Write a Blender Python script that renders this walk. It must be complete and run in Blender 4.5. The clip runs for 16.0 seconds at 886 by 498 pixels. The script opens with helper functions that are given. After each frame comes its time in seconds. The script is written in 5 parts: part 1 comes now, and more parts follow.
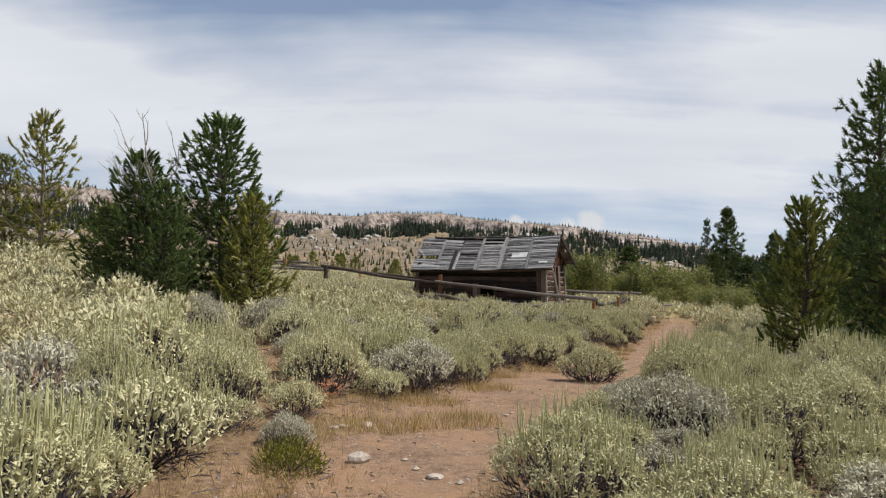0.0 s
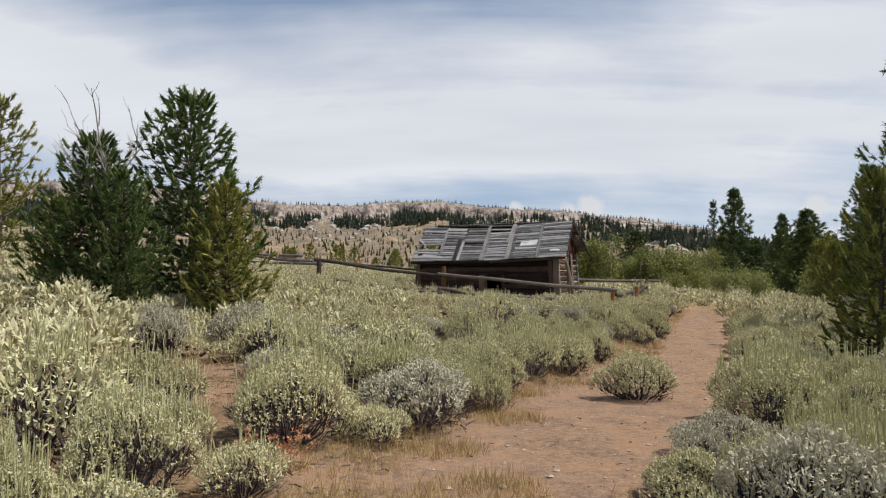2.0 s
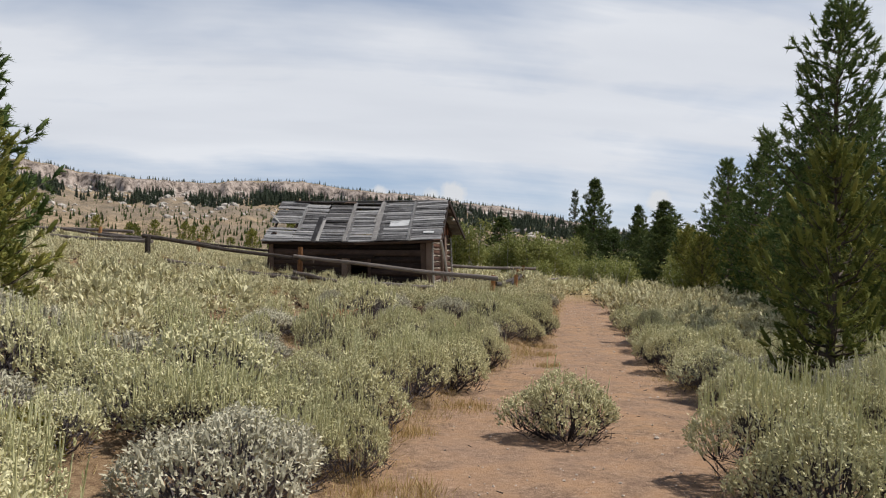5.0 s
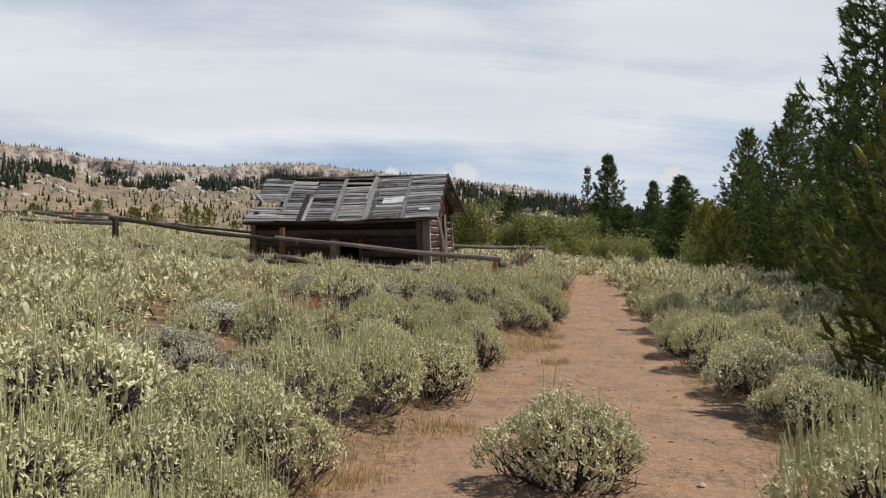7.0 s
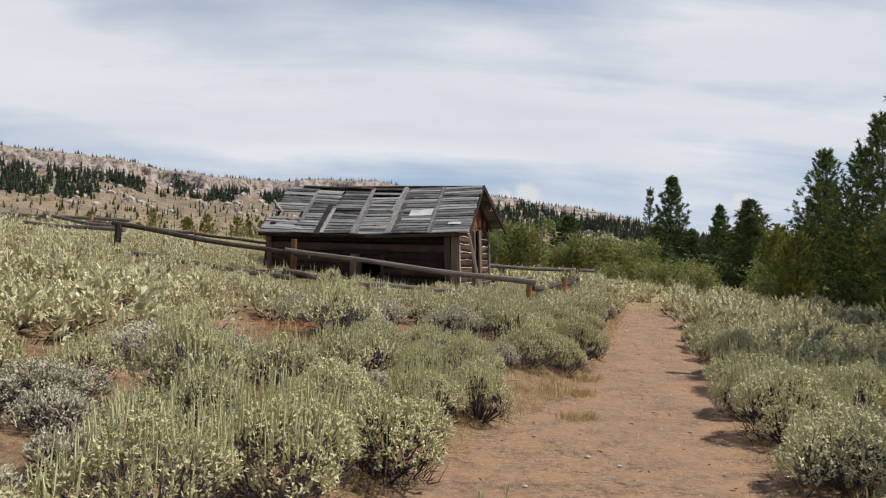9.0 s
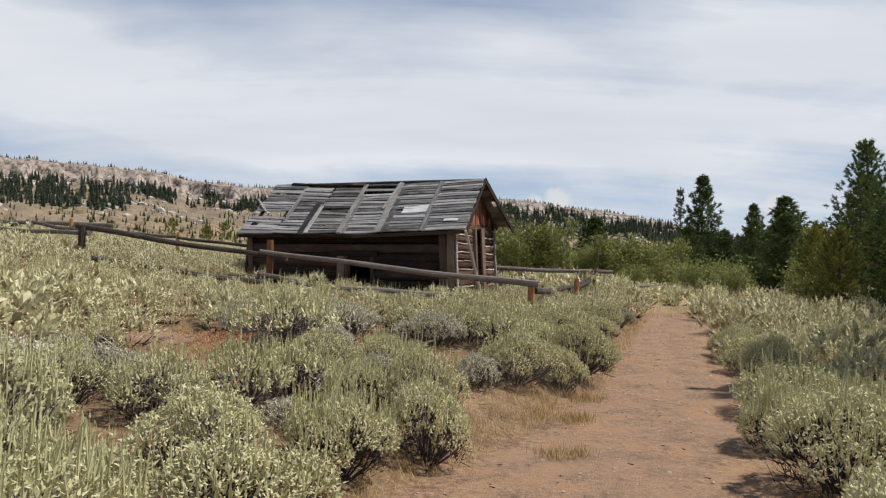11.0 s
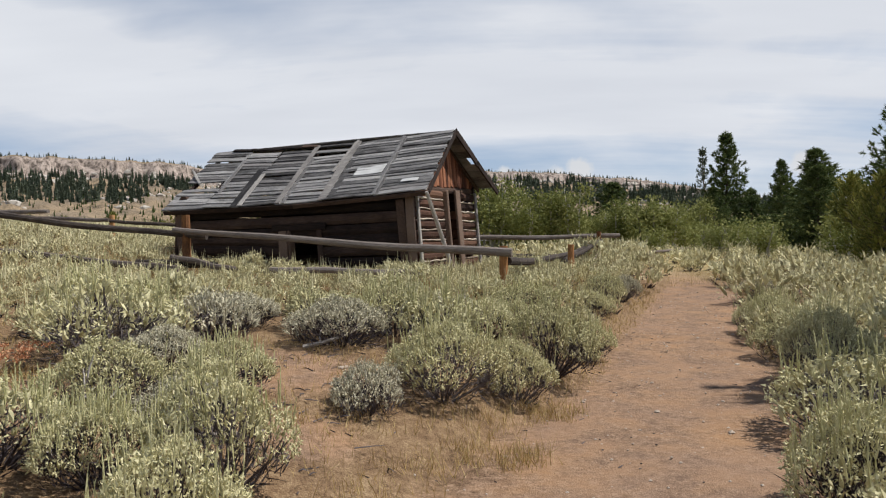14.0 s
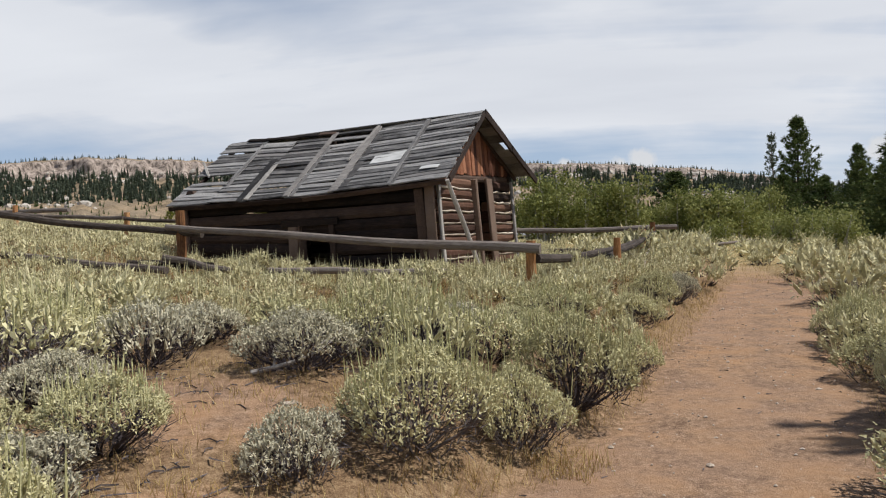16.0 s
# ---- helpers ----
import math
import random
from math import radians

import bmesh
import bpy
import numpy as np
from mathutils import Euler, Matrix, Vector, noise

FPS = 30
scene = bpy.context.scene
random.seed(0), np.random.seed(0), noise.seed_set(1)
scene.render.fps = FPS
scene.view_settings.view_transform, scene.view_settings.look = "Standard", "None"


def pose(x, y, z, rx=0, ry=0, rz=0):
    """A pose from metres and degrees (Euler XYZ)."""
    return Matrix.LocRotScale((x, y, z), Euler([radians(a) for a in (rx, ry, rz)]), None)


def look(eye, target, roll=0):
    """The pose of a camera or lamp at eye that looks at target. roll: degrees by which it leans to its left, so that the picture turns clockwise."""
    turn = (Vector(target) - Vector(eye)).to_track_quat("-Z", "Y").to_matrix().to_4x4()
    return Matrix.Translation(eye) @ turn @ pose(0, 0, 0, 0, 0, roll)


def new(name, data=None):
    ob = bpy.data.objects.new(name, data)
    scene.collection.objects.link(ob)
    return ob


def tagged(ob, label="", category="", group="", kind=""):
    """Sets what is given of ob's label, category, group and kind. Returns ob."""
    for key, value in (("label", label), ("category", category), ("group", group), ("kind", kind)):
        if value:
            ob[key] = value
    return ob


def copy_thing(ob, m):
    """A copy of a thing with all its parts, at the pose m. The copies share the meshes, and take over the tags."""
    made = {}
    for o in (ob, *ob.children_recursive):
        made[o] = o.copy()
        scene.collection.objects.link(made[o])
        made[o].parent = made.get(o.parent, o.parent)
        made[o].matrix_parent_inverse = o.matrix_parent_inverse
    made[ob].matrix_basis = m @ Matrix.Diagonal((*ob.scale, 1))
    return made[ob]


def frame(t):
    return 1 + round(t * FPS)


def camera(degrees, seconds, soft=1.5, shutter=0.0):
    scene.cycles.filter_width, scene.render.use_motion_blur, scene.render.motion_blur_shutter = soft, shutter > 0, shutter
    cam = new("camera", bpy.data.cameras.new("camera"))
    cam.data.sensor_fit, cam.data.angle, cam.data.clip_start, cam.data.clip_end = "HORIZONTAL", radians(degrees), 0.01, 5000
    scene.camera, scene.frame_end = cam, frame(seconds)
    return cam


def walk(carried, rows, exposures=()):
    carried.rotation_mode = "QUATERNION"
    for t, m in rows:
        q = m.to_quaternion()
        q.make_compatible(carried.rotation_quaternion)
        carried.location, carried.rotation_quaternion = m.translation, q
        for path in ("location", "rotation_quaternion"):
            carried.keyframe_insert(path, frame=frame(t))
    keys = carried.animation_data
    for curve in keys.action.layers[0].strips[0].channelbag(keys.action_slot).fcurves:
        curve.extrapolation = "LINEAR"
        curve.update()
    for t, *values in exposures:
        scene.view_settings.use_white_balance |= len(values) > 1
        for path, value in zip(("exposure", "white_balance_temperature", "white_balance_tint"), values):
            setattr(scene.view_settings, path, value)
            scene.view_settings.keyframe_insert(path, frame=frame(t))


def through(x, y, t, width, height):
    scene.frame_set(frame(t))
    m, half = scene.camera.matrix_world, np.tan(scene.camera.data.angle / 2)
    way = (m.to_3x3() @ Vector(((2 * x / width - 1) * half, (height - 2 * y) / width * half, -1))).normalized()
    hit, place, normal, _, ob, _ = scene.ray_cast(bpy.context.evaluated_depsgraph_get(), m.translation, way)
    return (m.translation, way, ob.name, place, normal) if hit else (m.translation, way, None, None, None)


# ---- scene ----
cam = camera(61.7, 16.0, soft=1.2)
PATH = [
    (0, (0.024, 0.123, 1.654), (-0.018, 4.118, 1.858), 1.28),
    (0.5, (0.101, 0.641, 1.736), (0.054, 4.637, 1.916), 0.44),
    (1, (0.074, 1.250, 1.752), (0.009, 5.246, 1.932), 0.18),
    (1.5, (0.076, 1.952, 1.796), (0.004, 5.947, 1.962), 0.43),
    (2, (-0.096, 2.565, 1.822), (-0.139, 6.562, 1.962), -0.00),
    (2.5, (-0.220, 3.116, 1.824), (-0.175, 7.116, 1.831), 0.48),
    (3, (-0.270, 3.683, 1.853), (-0.062, 7.677, 1.884), 1.05),
    (3.5, (-0.308, 4.207, 1.840), (0.286, 8.162, 1.921), 1.42),
    (4, (-0.267, 4.825, 1.856), (0.445, 8.760, 1.948), 1.75),
    (6.5, (0.633, 7.593, 1.778), (1.266, 11.542, 1.752), 0.20),
    (7, (0.847, 8.129, 1.790), (1.470, 12.080, 1.747), 0.30),
    (7.5, (1.194, 8.699, 1.773), (1.716, 12.665, 1.738), 0.38),
    (8, (1.461, 9.271, 1.795), (1.916, 13.244, 1.783), 0.90),
    (8.5, (1.736, 9.807, 1.783), (2.104, 13.789, 1.861), 1.89),
    (9, (1.977, 10.358, 1.782), (2.278, 14.347, 1.835), 2.13),
    (11.5, (3.287, 12.797, 1.645), (3.370, 16.795, 1.762), 1.77),
    (12, (3.601, 13.271, 1.633), (3.616, 17.266, 1.828), 2.70),
    (12.5, (3.850, 13.780, 1.597), (3.791, 17.777, 1.749), 2.08),
    (13, (4.061, 14.351, 1.549), (3.950, 18.349, 1.636), 1.37),
    (13.5, (4.206, 14.965, 1.502), (4.069, 18.963, 1.492), 0.57),
    (14, (4.349, 15.554, 1.513), (4.354, 19.554, 1.474), -1.62),
    (14.5, (4.554, 16.124, 1.515), (4.474, 20.123, 1.476), -2.01),
    (15, (4.681, 16.592, 1.495), (4.550, 20.590, 1.461), -1.88),
    (15.5, (4.881, 17.009, 1.483), (4.669, 21.003, 1.435), -2.09),
    (16, (4.958, 17.288, 1.504), (4.638, 21.275, 1.445), -2.34),
]
walk(cam, [(t, look(eye, target, roll)) for t, eye, target, roll in PATH], [(0, 0.0), (16, 0.0)])

# ---- sky and sun ----
SUN_AZ, SUN_EL = radians(2), radians(57)          # from +x towards +y, above the horizon
world = bpy.data.worlds.new("sky")
scene.world = world
world.use_nodes = True


class Nodes:
    """Short hand for building a node tree."""

    def __init__(self, tree):
        self.tree = tree

    def add(self, kind, inputs=None, **attrs):
        n = self.tree.nodes.new(kind)
        if "operation" in attrs:
            n.operation = attrs["operation"]
        if "data_type" in attrs:
            n.data_type, n.blend_type = attrs["data_type"], attrs["blend_type"]
        if "attribute_name" in attrs:
            n.attribute_name = attrs["attribute_name"]
        for k, v in (inputs or {}).items():
            self.put(n.inputs[k], v)
        return n

    def put(self, socket, v):
        if isinstance(v, bpy.types.NodeSocket):
            self.tree.links.new(v, socket)
        elif isinstance(v, bpy.types.Node):
            self.tree.links.new(v.outputs[0], socket)
        else:
            socket.default_value = v

    def math(self, op, a, b=0.0, c=0.0, clamp=False):
        n = self.add("ShaderNodeMath", {0: a, 1: b, 2: c}, operation=op)
        n.use_clamp = clamp
        return n.outputs[0]

    def mix(self, fac, a, b, blend="MIX"):
        n = self.add("ShaderNodeMix", data_type="RGBA", blend_type=blend)
        self.put(n.inputs[0], fac), self.put(n.inputs[6], a), self.put(n.inputs[7], b)
        return n.outputs[2]

    def ramp(self, fac, *stops):
        n = self.add("ShaderNodeValToRGB", {0: fac})
        while len(n.color_ramp.elements) < len(stops):
            n.color_ramp.elements.new(0.5)
        for e, (p, c) in zip(n.color_ramp.elements, stops):
            e.position, e.color = p, c if isinstance(c, tuple) else (c, c, c, 1)
        return n.outputs[0]

    def noise(self, vector, scale, detail=3.0, rough=0.55, distortion=0.0):
        return self.add("ShaderNodeTexNoise", {"Vector": vector, "Scale": scale, "Detail": detail, "Roughness": rough, "Distortion": distortion}).outputs[0]


w = Nodes(world.node_tree)
world.node_tree.nodes.clear()
sky = w.add("ShaderNodeTexSky")
sky.sky_type, sky.sun_disc, sky.altitude, sky.dust_density = "NISHITA", False, 2200.0, 0.6
sky.sun_elevation, sky.sun_rotation = SUN_EL, radians(90) - SUN_AZ
way = w.add("ShaderNodeTexCoord").outputs["Generated"]
sep = w.add("ShaderNodeSeparateXYZ", {0: way})
up = w.math("MAXIMUM", sep.outputs[2], 0.0)
flat = w.math("ADD", up, 0.16)
plan = w.add("ShaderNodeCombineXYZ", {0: w.math("DIVIDE", sep.outputs[0], flat), 1: w.math("DIVIDE", sep.outputs[1], flat), 2: 0.35}).outputs[0]
broad = w.noise(plan, 0.55, 6, 0.55, 0.3)
streak = w.noise(w.add("ShaderNodeMapping", {0: plan, "Rotation": (0, 0, 0.25), "Scale": (0.5, 2.2, 1)}).outputs[0], 0.9, 5, 0.55, 0.3)
cover = w.ramp(up, (0.0, 0.44), (0.06, 0.38), (0.115, 0.46), (0.155, 0.74), (0.24, 0.74), (0.30, 0.5), (0.36, 0.12), (0.6, 0.2), (1.0, 0.25))
amount = w.math("ADD", w.math("MULTIPLY_ADD", broad, 1.5, -0.75), w.math("MULTIPLY_ADD", streak, 1.0, -0.5))
veil = w.ramp(w.math("ADD", cover, amount), (0.2, 0.0), (0.66, 1.0))


def puff(azimuth, elevation, size):
    a, e = radians(azimuth), radians(elevation)
    at = (math.sin(a) * math.cos(e), math.cos(a) * math.cos(e), math.sin(e))
    off = w.add("ShaderNodeVectorMath", {0: way, 1: at}, operation="DISTANCE").outputs["Value"]
    rag = w.noise(way, 45, 4, 0.6)
    return w.ramp(w.math("ADD", w.math("DIVIDE", off, radians(size)), w.math("MULTIPLY_ADD", rag, 1.3, -0.65)), (0.55, 1.0), (0.95, 0.0))


heaps = w.math("MAXIMUM", puff(10.6, 4.9, 1.3), w.math("MAXIMUM", puff(9.0, 4.6, 1.0), w.math("MAXIMUM", puff(26.1, 4.7, 1.1), puff(5.0, 4.5, 1.2))))
shade = w.noise(w.add("ShaderNodeMapping", {0: plan, "Scale": (0.6, 1.6, 1)}).outputs[0], 0.9, 4, 0.5)
grey = w.ramp(shade, (0.3, (7.1, 7.4, 8.05, 1)), (0.62, (8.5, 8.75, 9.25, 1)))
blue = w.mix(w.ramp(up, (0.0, 0.75), (0.14, 0.6), (0.4, 0.35), (0.8, 0.0)), sky, (4.7, 5.8, 7.6, 1))
veiled = w.mix(w.math("MULTIPLY", veil, 0.95), blue, grey)
full = w.mix(w.math("MULTIPLY", heaps, 0.85), veiled, (7.7, 7.8, 8.0, 1))
back = w.add("ShaderNodeBackground", {"Color": full, "Strength": 0.092})
w.add("ShaderNodeOutputWorld", {0: back})

sun = new("sun", bpy.data.lights.new("sun", "SUN"))
sun.data.energy, sun.data.angle, sun.data.color = 5.0, radians(0.6), (1.0, 0.955, 0.89)
sun_way = Vector((math.cos(SUN_AZ) * math.cos(SUN_EL), math.sin(SUN_AZ) * math.cos(SUN_EL), math.sin(SUN_EL)))
sun.matrix_world = look(sun_way * 60, (0, 0, 0))


# ---- materials ----
def material(name):
    m = bpy.data.materials.new(name)
    m.use_nodes = True
    m.node_tree.nodes.clear()
    return m, Nodes(m.node_tree)


def finish(n, colour, rough=0.85, bump=None, strength=0.4, distance=0.02, spec=0.2, metal=0.0):
    p = n.add("ShaderNodeBsdfPrincipled", {"Base Color": colour, "Roughness": rough, "Specular IOR Level": spec, "Metallic": metal})
    if bump is not None:
        n.put(p.inputs["Normal"], n.add("ShaderNodeBump", {"Height": bump, "Strength": strength, "Distance": distance}).outputs[0])
    n.add("ShaderNodeOutputMaterial", {0: p.outputs[0]})


def leaf_material(name, low, mid, high, through=0.25, spread=0.35):
    """Small leaves: the tone changes from plant to plant and from leaf to leaf."""
    m, n = material(name)
    isle = n.add("ShaderNodeNewGeometry").outputs["Random Per Island"]
    plant = n.add("ShaderNodeObjectInfo").outputs["Random"]
    tone = n.math("ADD", n.math("MULTIPLY", isle, 1 - spread), n.math("MULTIPLY", plant, spread))
    c = n.ramp(tone, (0.05, (*low, 1)), (0.5, (*mid, 1)), (0.95, (*high, 1)))
    d = n.add("ShaderNodeBsdfPrincipled", {"Base Color": c, "Roughness": 0.75, "Specular IOR Level": 0.15})
    s = n.add("ShaderNodeBsdfTranslucent", {"Color": c})
    mixed = n.add("ShaderNodeMixShader", {0: through, 1: d.outputs[0], 2: s.outputs[0]})
    n.add("ShaderNodeOutputMaterial", {0: mixed.outputs[0]})
    return m


def wood_material(name, dark, mid, light, grain=(1, 14, 14), scale=3.0, rough=0.85, vary=0.5, bump=0.6):
    """Weathered timber: long grain along the piece, cracks, blotches, and a tone of its own for each piece."""
    m, n = material(name)
    at = n.add("ShaderNodeTexCoord").outputs["Object"]
    own = n.add("ShaderNodeObjectInfo").outputs["Random"]
    shifted = n.add("ShaderNodeVectorMath", {0: at, 1: n.add("ShaderNodeCombineXYZ", {0: n.math("MULTIPLY", own, 37), 1: n.math("MULTIPLY", own, 11), 2: own}).outputs[0]}, operation="ADD").outputs[0]
    fine = n.noise(n.add("ShaderNodeMapping", {0: shifted, "Scale": grain}).outputs[0], scale * 3, 5, 0.65)
    blot = n.noise(shifted, scale, 3, 0.6)
    tone = n.math("ADD", n.math("MULTIPLY_ADD", fine, 0.75, n.math("MULTIPLY", blot, 0.45)), n.math("MULTIPLY_ADD", own, vary, -vary / 2 - 0.1))
    c = n.ramp(tone, (0.25, (*dark, 1)), (0.5, (*mid, 1)), (0.78, (*light, 1)))
    finish(n, c, rough, fine, bump, 0.012)
    return m


def rock_material(name, dark, light, scale=3.0):
    m, n = material(name)
    at = n.add("ShaderNodeTexCoord").outputs["Object"]
    a, b = n.noise(at, scale, 6, 0.65), n.noise(at, scale * 9, 4, 0.7)
    finish(n, n.ramp(n.math("MULTIPLY_ADD", b, 0.4, n.math("MULTIPLY", a, 0.6)), (0.35, (*dark, 1)), (0.65, (*light, 1))), 0.9, b, 0.5, 0.02)
    return m


SAGE = leaf_material("sage_leaf", (.31, .29, .155), (.56, .525, .30), (.73, .69, .44), 0.16)
SAGE_GREY = leaf_material("grey_sage_leaf", (.28, .26, .19), (.49, .46, .335), (.68, .64, .49), 0.14)
SAGE_FLOWER = leaf_material("sage_flower", (.40, .38, .18), (.58, .56, .31), (.72, .69, .43), 0.2)
SAGE_FAR = leaf_material("sage_far_leaf", (.33, .305, .17), (.58, .54, .32), (.78, .73, .48), 0.16, 0.0)
DRY = leaf_material("dry_grass", (.32, .21, .08), (.46, .33, .14), (.58, .46, .23), spread=0.1)
OLIVE = leaf_material("olive_leaf", (.10, .11, .015), (.20, .19, .03), (.33, .27, .06))
RUST = leaf_material("rust_flower", (.40, .16, .075), (.58, .29, .16), (.68, .44, .28), spread=0.1)
STRAW = leaf_material("straw_flower", (.42, .24, .10), (.58, .40, .20), (.66, .55, .36), spread=0.1)
NEEDLE = leaf_material("pine_needle", (.035, .058, .018), (.088, .135, .04), (.19, .225, .075), 0.2, 0.25)
NEEDLE_YOUNG = leaf_material("young_pine_needle", (.06, .08, .02), (.18, .195, .045), (.36, .33, .09), 0.28, 0.25)
NEEDLE_MID = leaf_material("grey_green_needle", (.04, .062, .022), (.09, .125, .043), (.18, .21, .075), 0.18, 0.25)
# far conifers: distance haze is put into the colour, paler and greyer
NEEDLE_HAZY = leaf_material("dusky_pine_needle", (.05, .068, .05), (.095, .118, .08), (.15, .175, .12), 0.15, 0.2)
ASPEN = leaf_material("aspen_leaf", (.09, .11, .026), (.20, .22, .066), (.34, .34, .14), 0.3, 0.35)
# grey-purple stems, darkened further to deepen the shade under the bushes
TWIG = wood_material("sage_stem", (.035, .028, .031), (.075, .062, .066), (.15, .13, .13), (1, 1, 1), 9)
DEAD = wood_material("dead_wood", (.13, .115, .105), (.30, .27, .25), (.45, .42, .39), (1, 1, 1), 6)
BARK = wood_material("pine_bark", (.05, .038, .03), (.11, .085, .065), (.2, .16, .13), (4, 4, 1), 5)
PALE_BARK = wood_material("aspen_bark", (.16, .15, .12), (.36, .35, .29), (.5, .49, .43), (2, 2, 6), 4)
# dark brown logs, the front wall's shade under the eaves put into the tone
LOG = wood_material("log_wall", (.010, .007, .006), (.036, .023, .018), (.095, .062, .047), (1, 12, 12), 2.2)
JAMB = wood_material("jamb_wood", (.05, .032, .024), (.12, .078, .058), (.21, .15, .115), (9, 9, 1), 2.2)
GABLE = wood_material("gable_board", (.06, .022, .013), (.20, .075, .038), (.33, .15, .085), (9, 9, 1), 2.5, vary=0.7)
ROOF = wood_material("roof_board", (.035, .033, .033), (.17, .166, .165), (.35, .34, .33), (1, 16, 6), 2.4, vary=0.42)
ROOF_DARK = wood_material("stained_roof_board", (.018, .017, .018), (.085, .081, .08), (.21, .20, .195), (1, 16, 6), 2.4, vary=0.5)
BATTEN = wood_material("batten", (.12, .11, .105), (.27, .255, .24), (.42, .40, .37), (10, 1, 3), 2.0, vary=0.5)
TIN = wood_material("pale_patch", (.34, .34, .33), (.50, .50, .49), (.62, .62, .61), (1, 3, 3), 2.0, 0.6, 0.1, 0.1)
CHINK = wood_material("chinking", (.22, .18, .14), (.42, .36, .29), (.55, .49, .41), (3, 3, 3), 5.0)
PALE = wood_material("peeled_pole", (.30, .275, .25), (.44, .41, .375), (.58, .55, .51), (6, 6, 1), 2.5, vary=0.05)
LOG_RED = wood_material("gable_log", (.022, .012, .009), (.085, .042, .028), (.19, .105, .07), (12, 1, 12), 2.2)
RAIL = wood_material("rail", (.035, .028, .024), (.10, .08, .068), (.21, .18, .16), (1, 10, 10), 2.6)
POST = wood_material("fence_post", (.11, .052, .025), (.32, .15, .06), (.50, .28, .13), (8, 8, 1), 2.6, vary=0.4)
STONE = rock_material("pale_stone", (.34, .27, .21), (.56, .49, .42), 4)
BOULDER = rock_material("boulder", (.30, .27, .23), (.52, .48, .43), 0.6)

# soil: packed on the trail, littered with needles, straw and twigs off it
SOIL, n = material("soil")
at = n.add("ShaderNodeTexCoord").outputs["Object"]
worn = n.add("ShaderNodeAttribute", attribute_name="worn").outputs["Fac"]
big, mid, fine, grit = n.noise(at, 0.45, 4), n.noise(at, 2.3, 5, 0.6), n.noise(at, 14, 5, 0.65), n.noise(at, 70, 3, 0.7)
speck = n.math("MULTIPLY_ADD", grit, 0.45, n.math("MULTIPLY_ADD", fine, 0.35, n.math("MULTIPLY", mid, 0.2)))
packed = n.ramp(speck, (0.41, (.11, .068, .044, 1)), (0.5, (.26, .168, .108, 1)), (0.59, (.42, .30, .21, 1)))
litter = n.ramp(speck, (0.38, (.08, .05, .03, 1)), (0.5, (.21, .135, .078, 1)), (0.64, (.38, .285, .17, 1)))
warm = n.mix(n.ramp(mid, (0.42, 0.0), (0.66, 0.7)), packed, (.35, .20, .10, 1))
packed2 = n.mix(n.ramp(big, (0.35, 0.0), (0.7, 0.55)), warm, (.275, .185, .135, 1))
edge = n.math("ADD", worn, n.math("MULTIPLY_ADD", fine, 0.8, -0.4))
near_soil = n.mix(n.ramp(edge, (0.35, 0.0), (0.65, 1.0)), litter, packed2)
meadow = n.ramp(n.math("MULTIPLY_ADD", mid, 0.5, n.math("MULTIPLY", fine, 0.5)), (0.35, (.25, .19, .085, 1)), (0.5, (.36, .285, .14, 1)), (0.65, (.43, .37, .21, 1)))
far = n.add("ShaderNodeAttribute", attribute_name="meadow").outputs["Fac"]
finish(n, n.mix(far, near_soil, meadow), 0.95, speck, 0.9, 0.03, 0.1)

# hillside: dry slope with scrub, pale broken cliffs near the top
HILL, n = material("hillside")
at = n.add("ShaderNodeTexCoord").outputs["Object"]
cliff = n.add("ShaderNodeAttribute", attribute_name="cliff").outputs["Fac"]
a, b, c = n.noise(at, 0.02, 5, 0.6), n.noise(at, 0.12, 5, 0.65), n.noise(at, 0.9, 6, 0.75)
slope = n.ramp(n.math("MULTIPLY_ADD", b, 0.5, n.math("MULTIPLY", c, 0.5)), (0.40, (.07, .06, .042, 1)), (0.48, (.24, .18, .115, 1)), (0.60, (.38, .285, .18, 1)))
slope2 = n.mix(n.ramp(a, (0.42, 0.0), (0.6, 0.6)), slope, (.19, .16, .125, 1))
crack = n.noise(n.add("ShaderNodeMapping", {0: at, "Scale": (1, 1, 0.3)}).outputs[0], 0.42, 8, 0.72)
stone = n.ramp(crack, (0.40, (.08, .065, .056, 1)), (0.48, (.25, .205, .175, 1)), (0.60, (.42, .355, .31, 1)))
finish(n, n.mix(cliff, slope2, stone), 0.95, crack, 0.6, 1.5, 0.1)


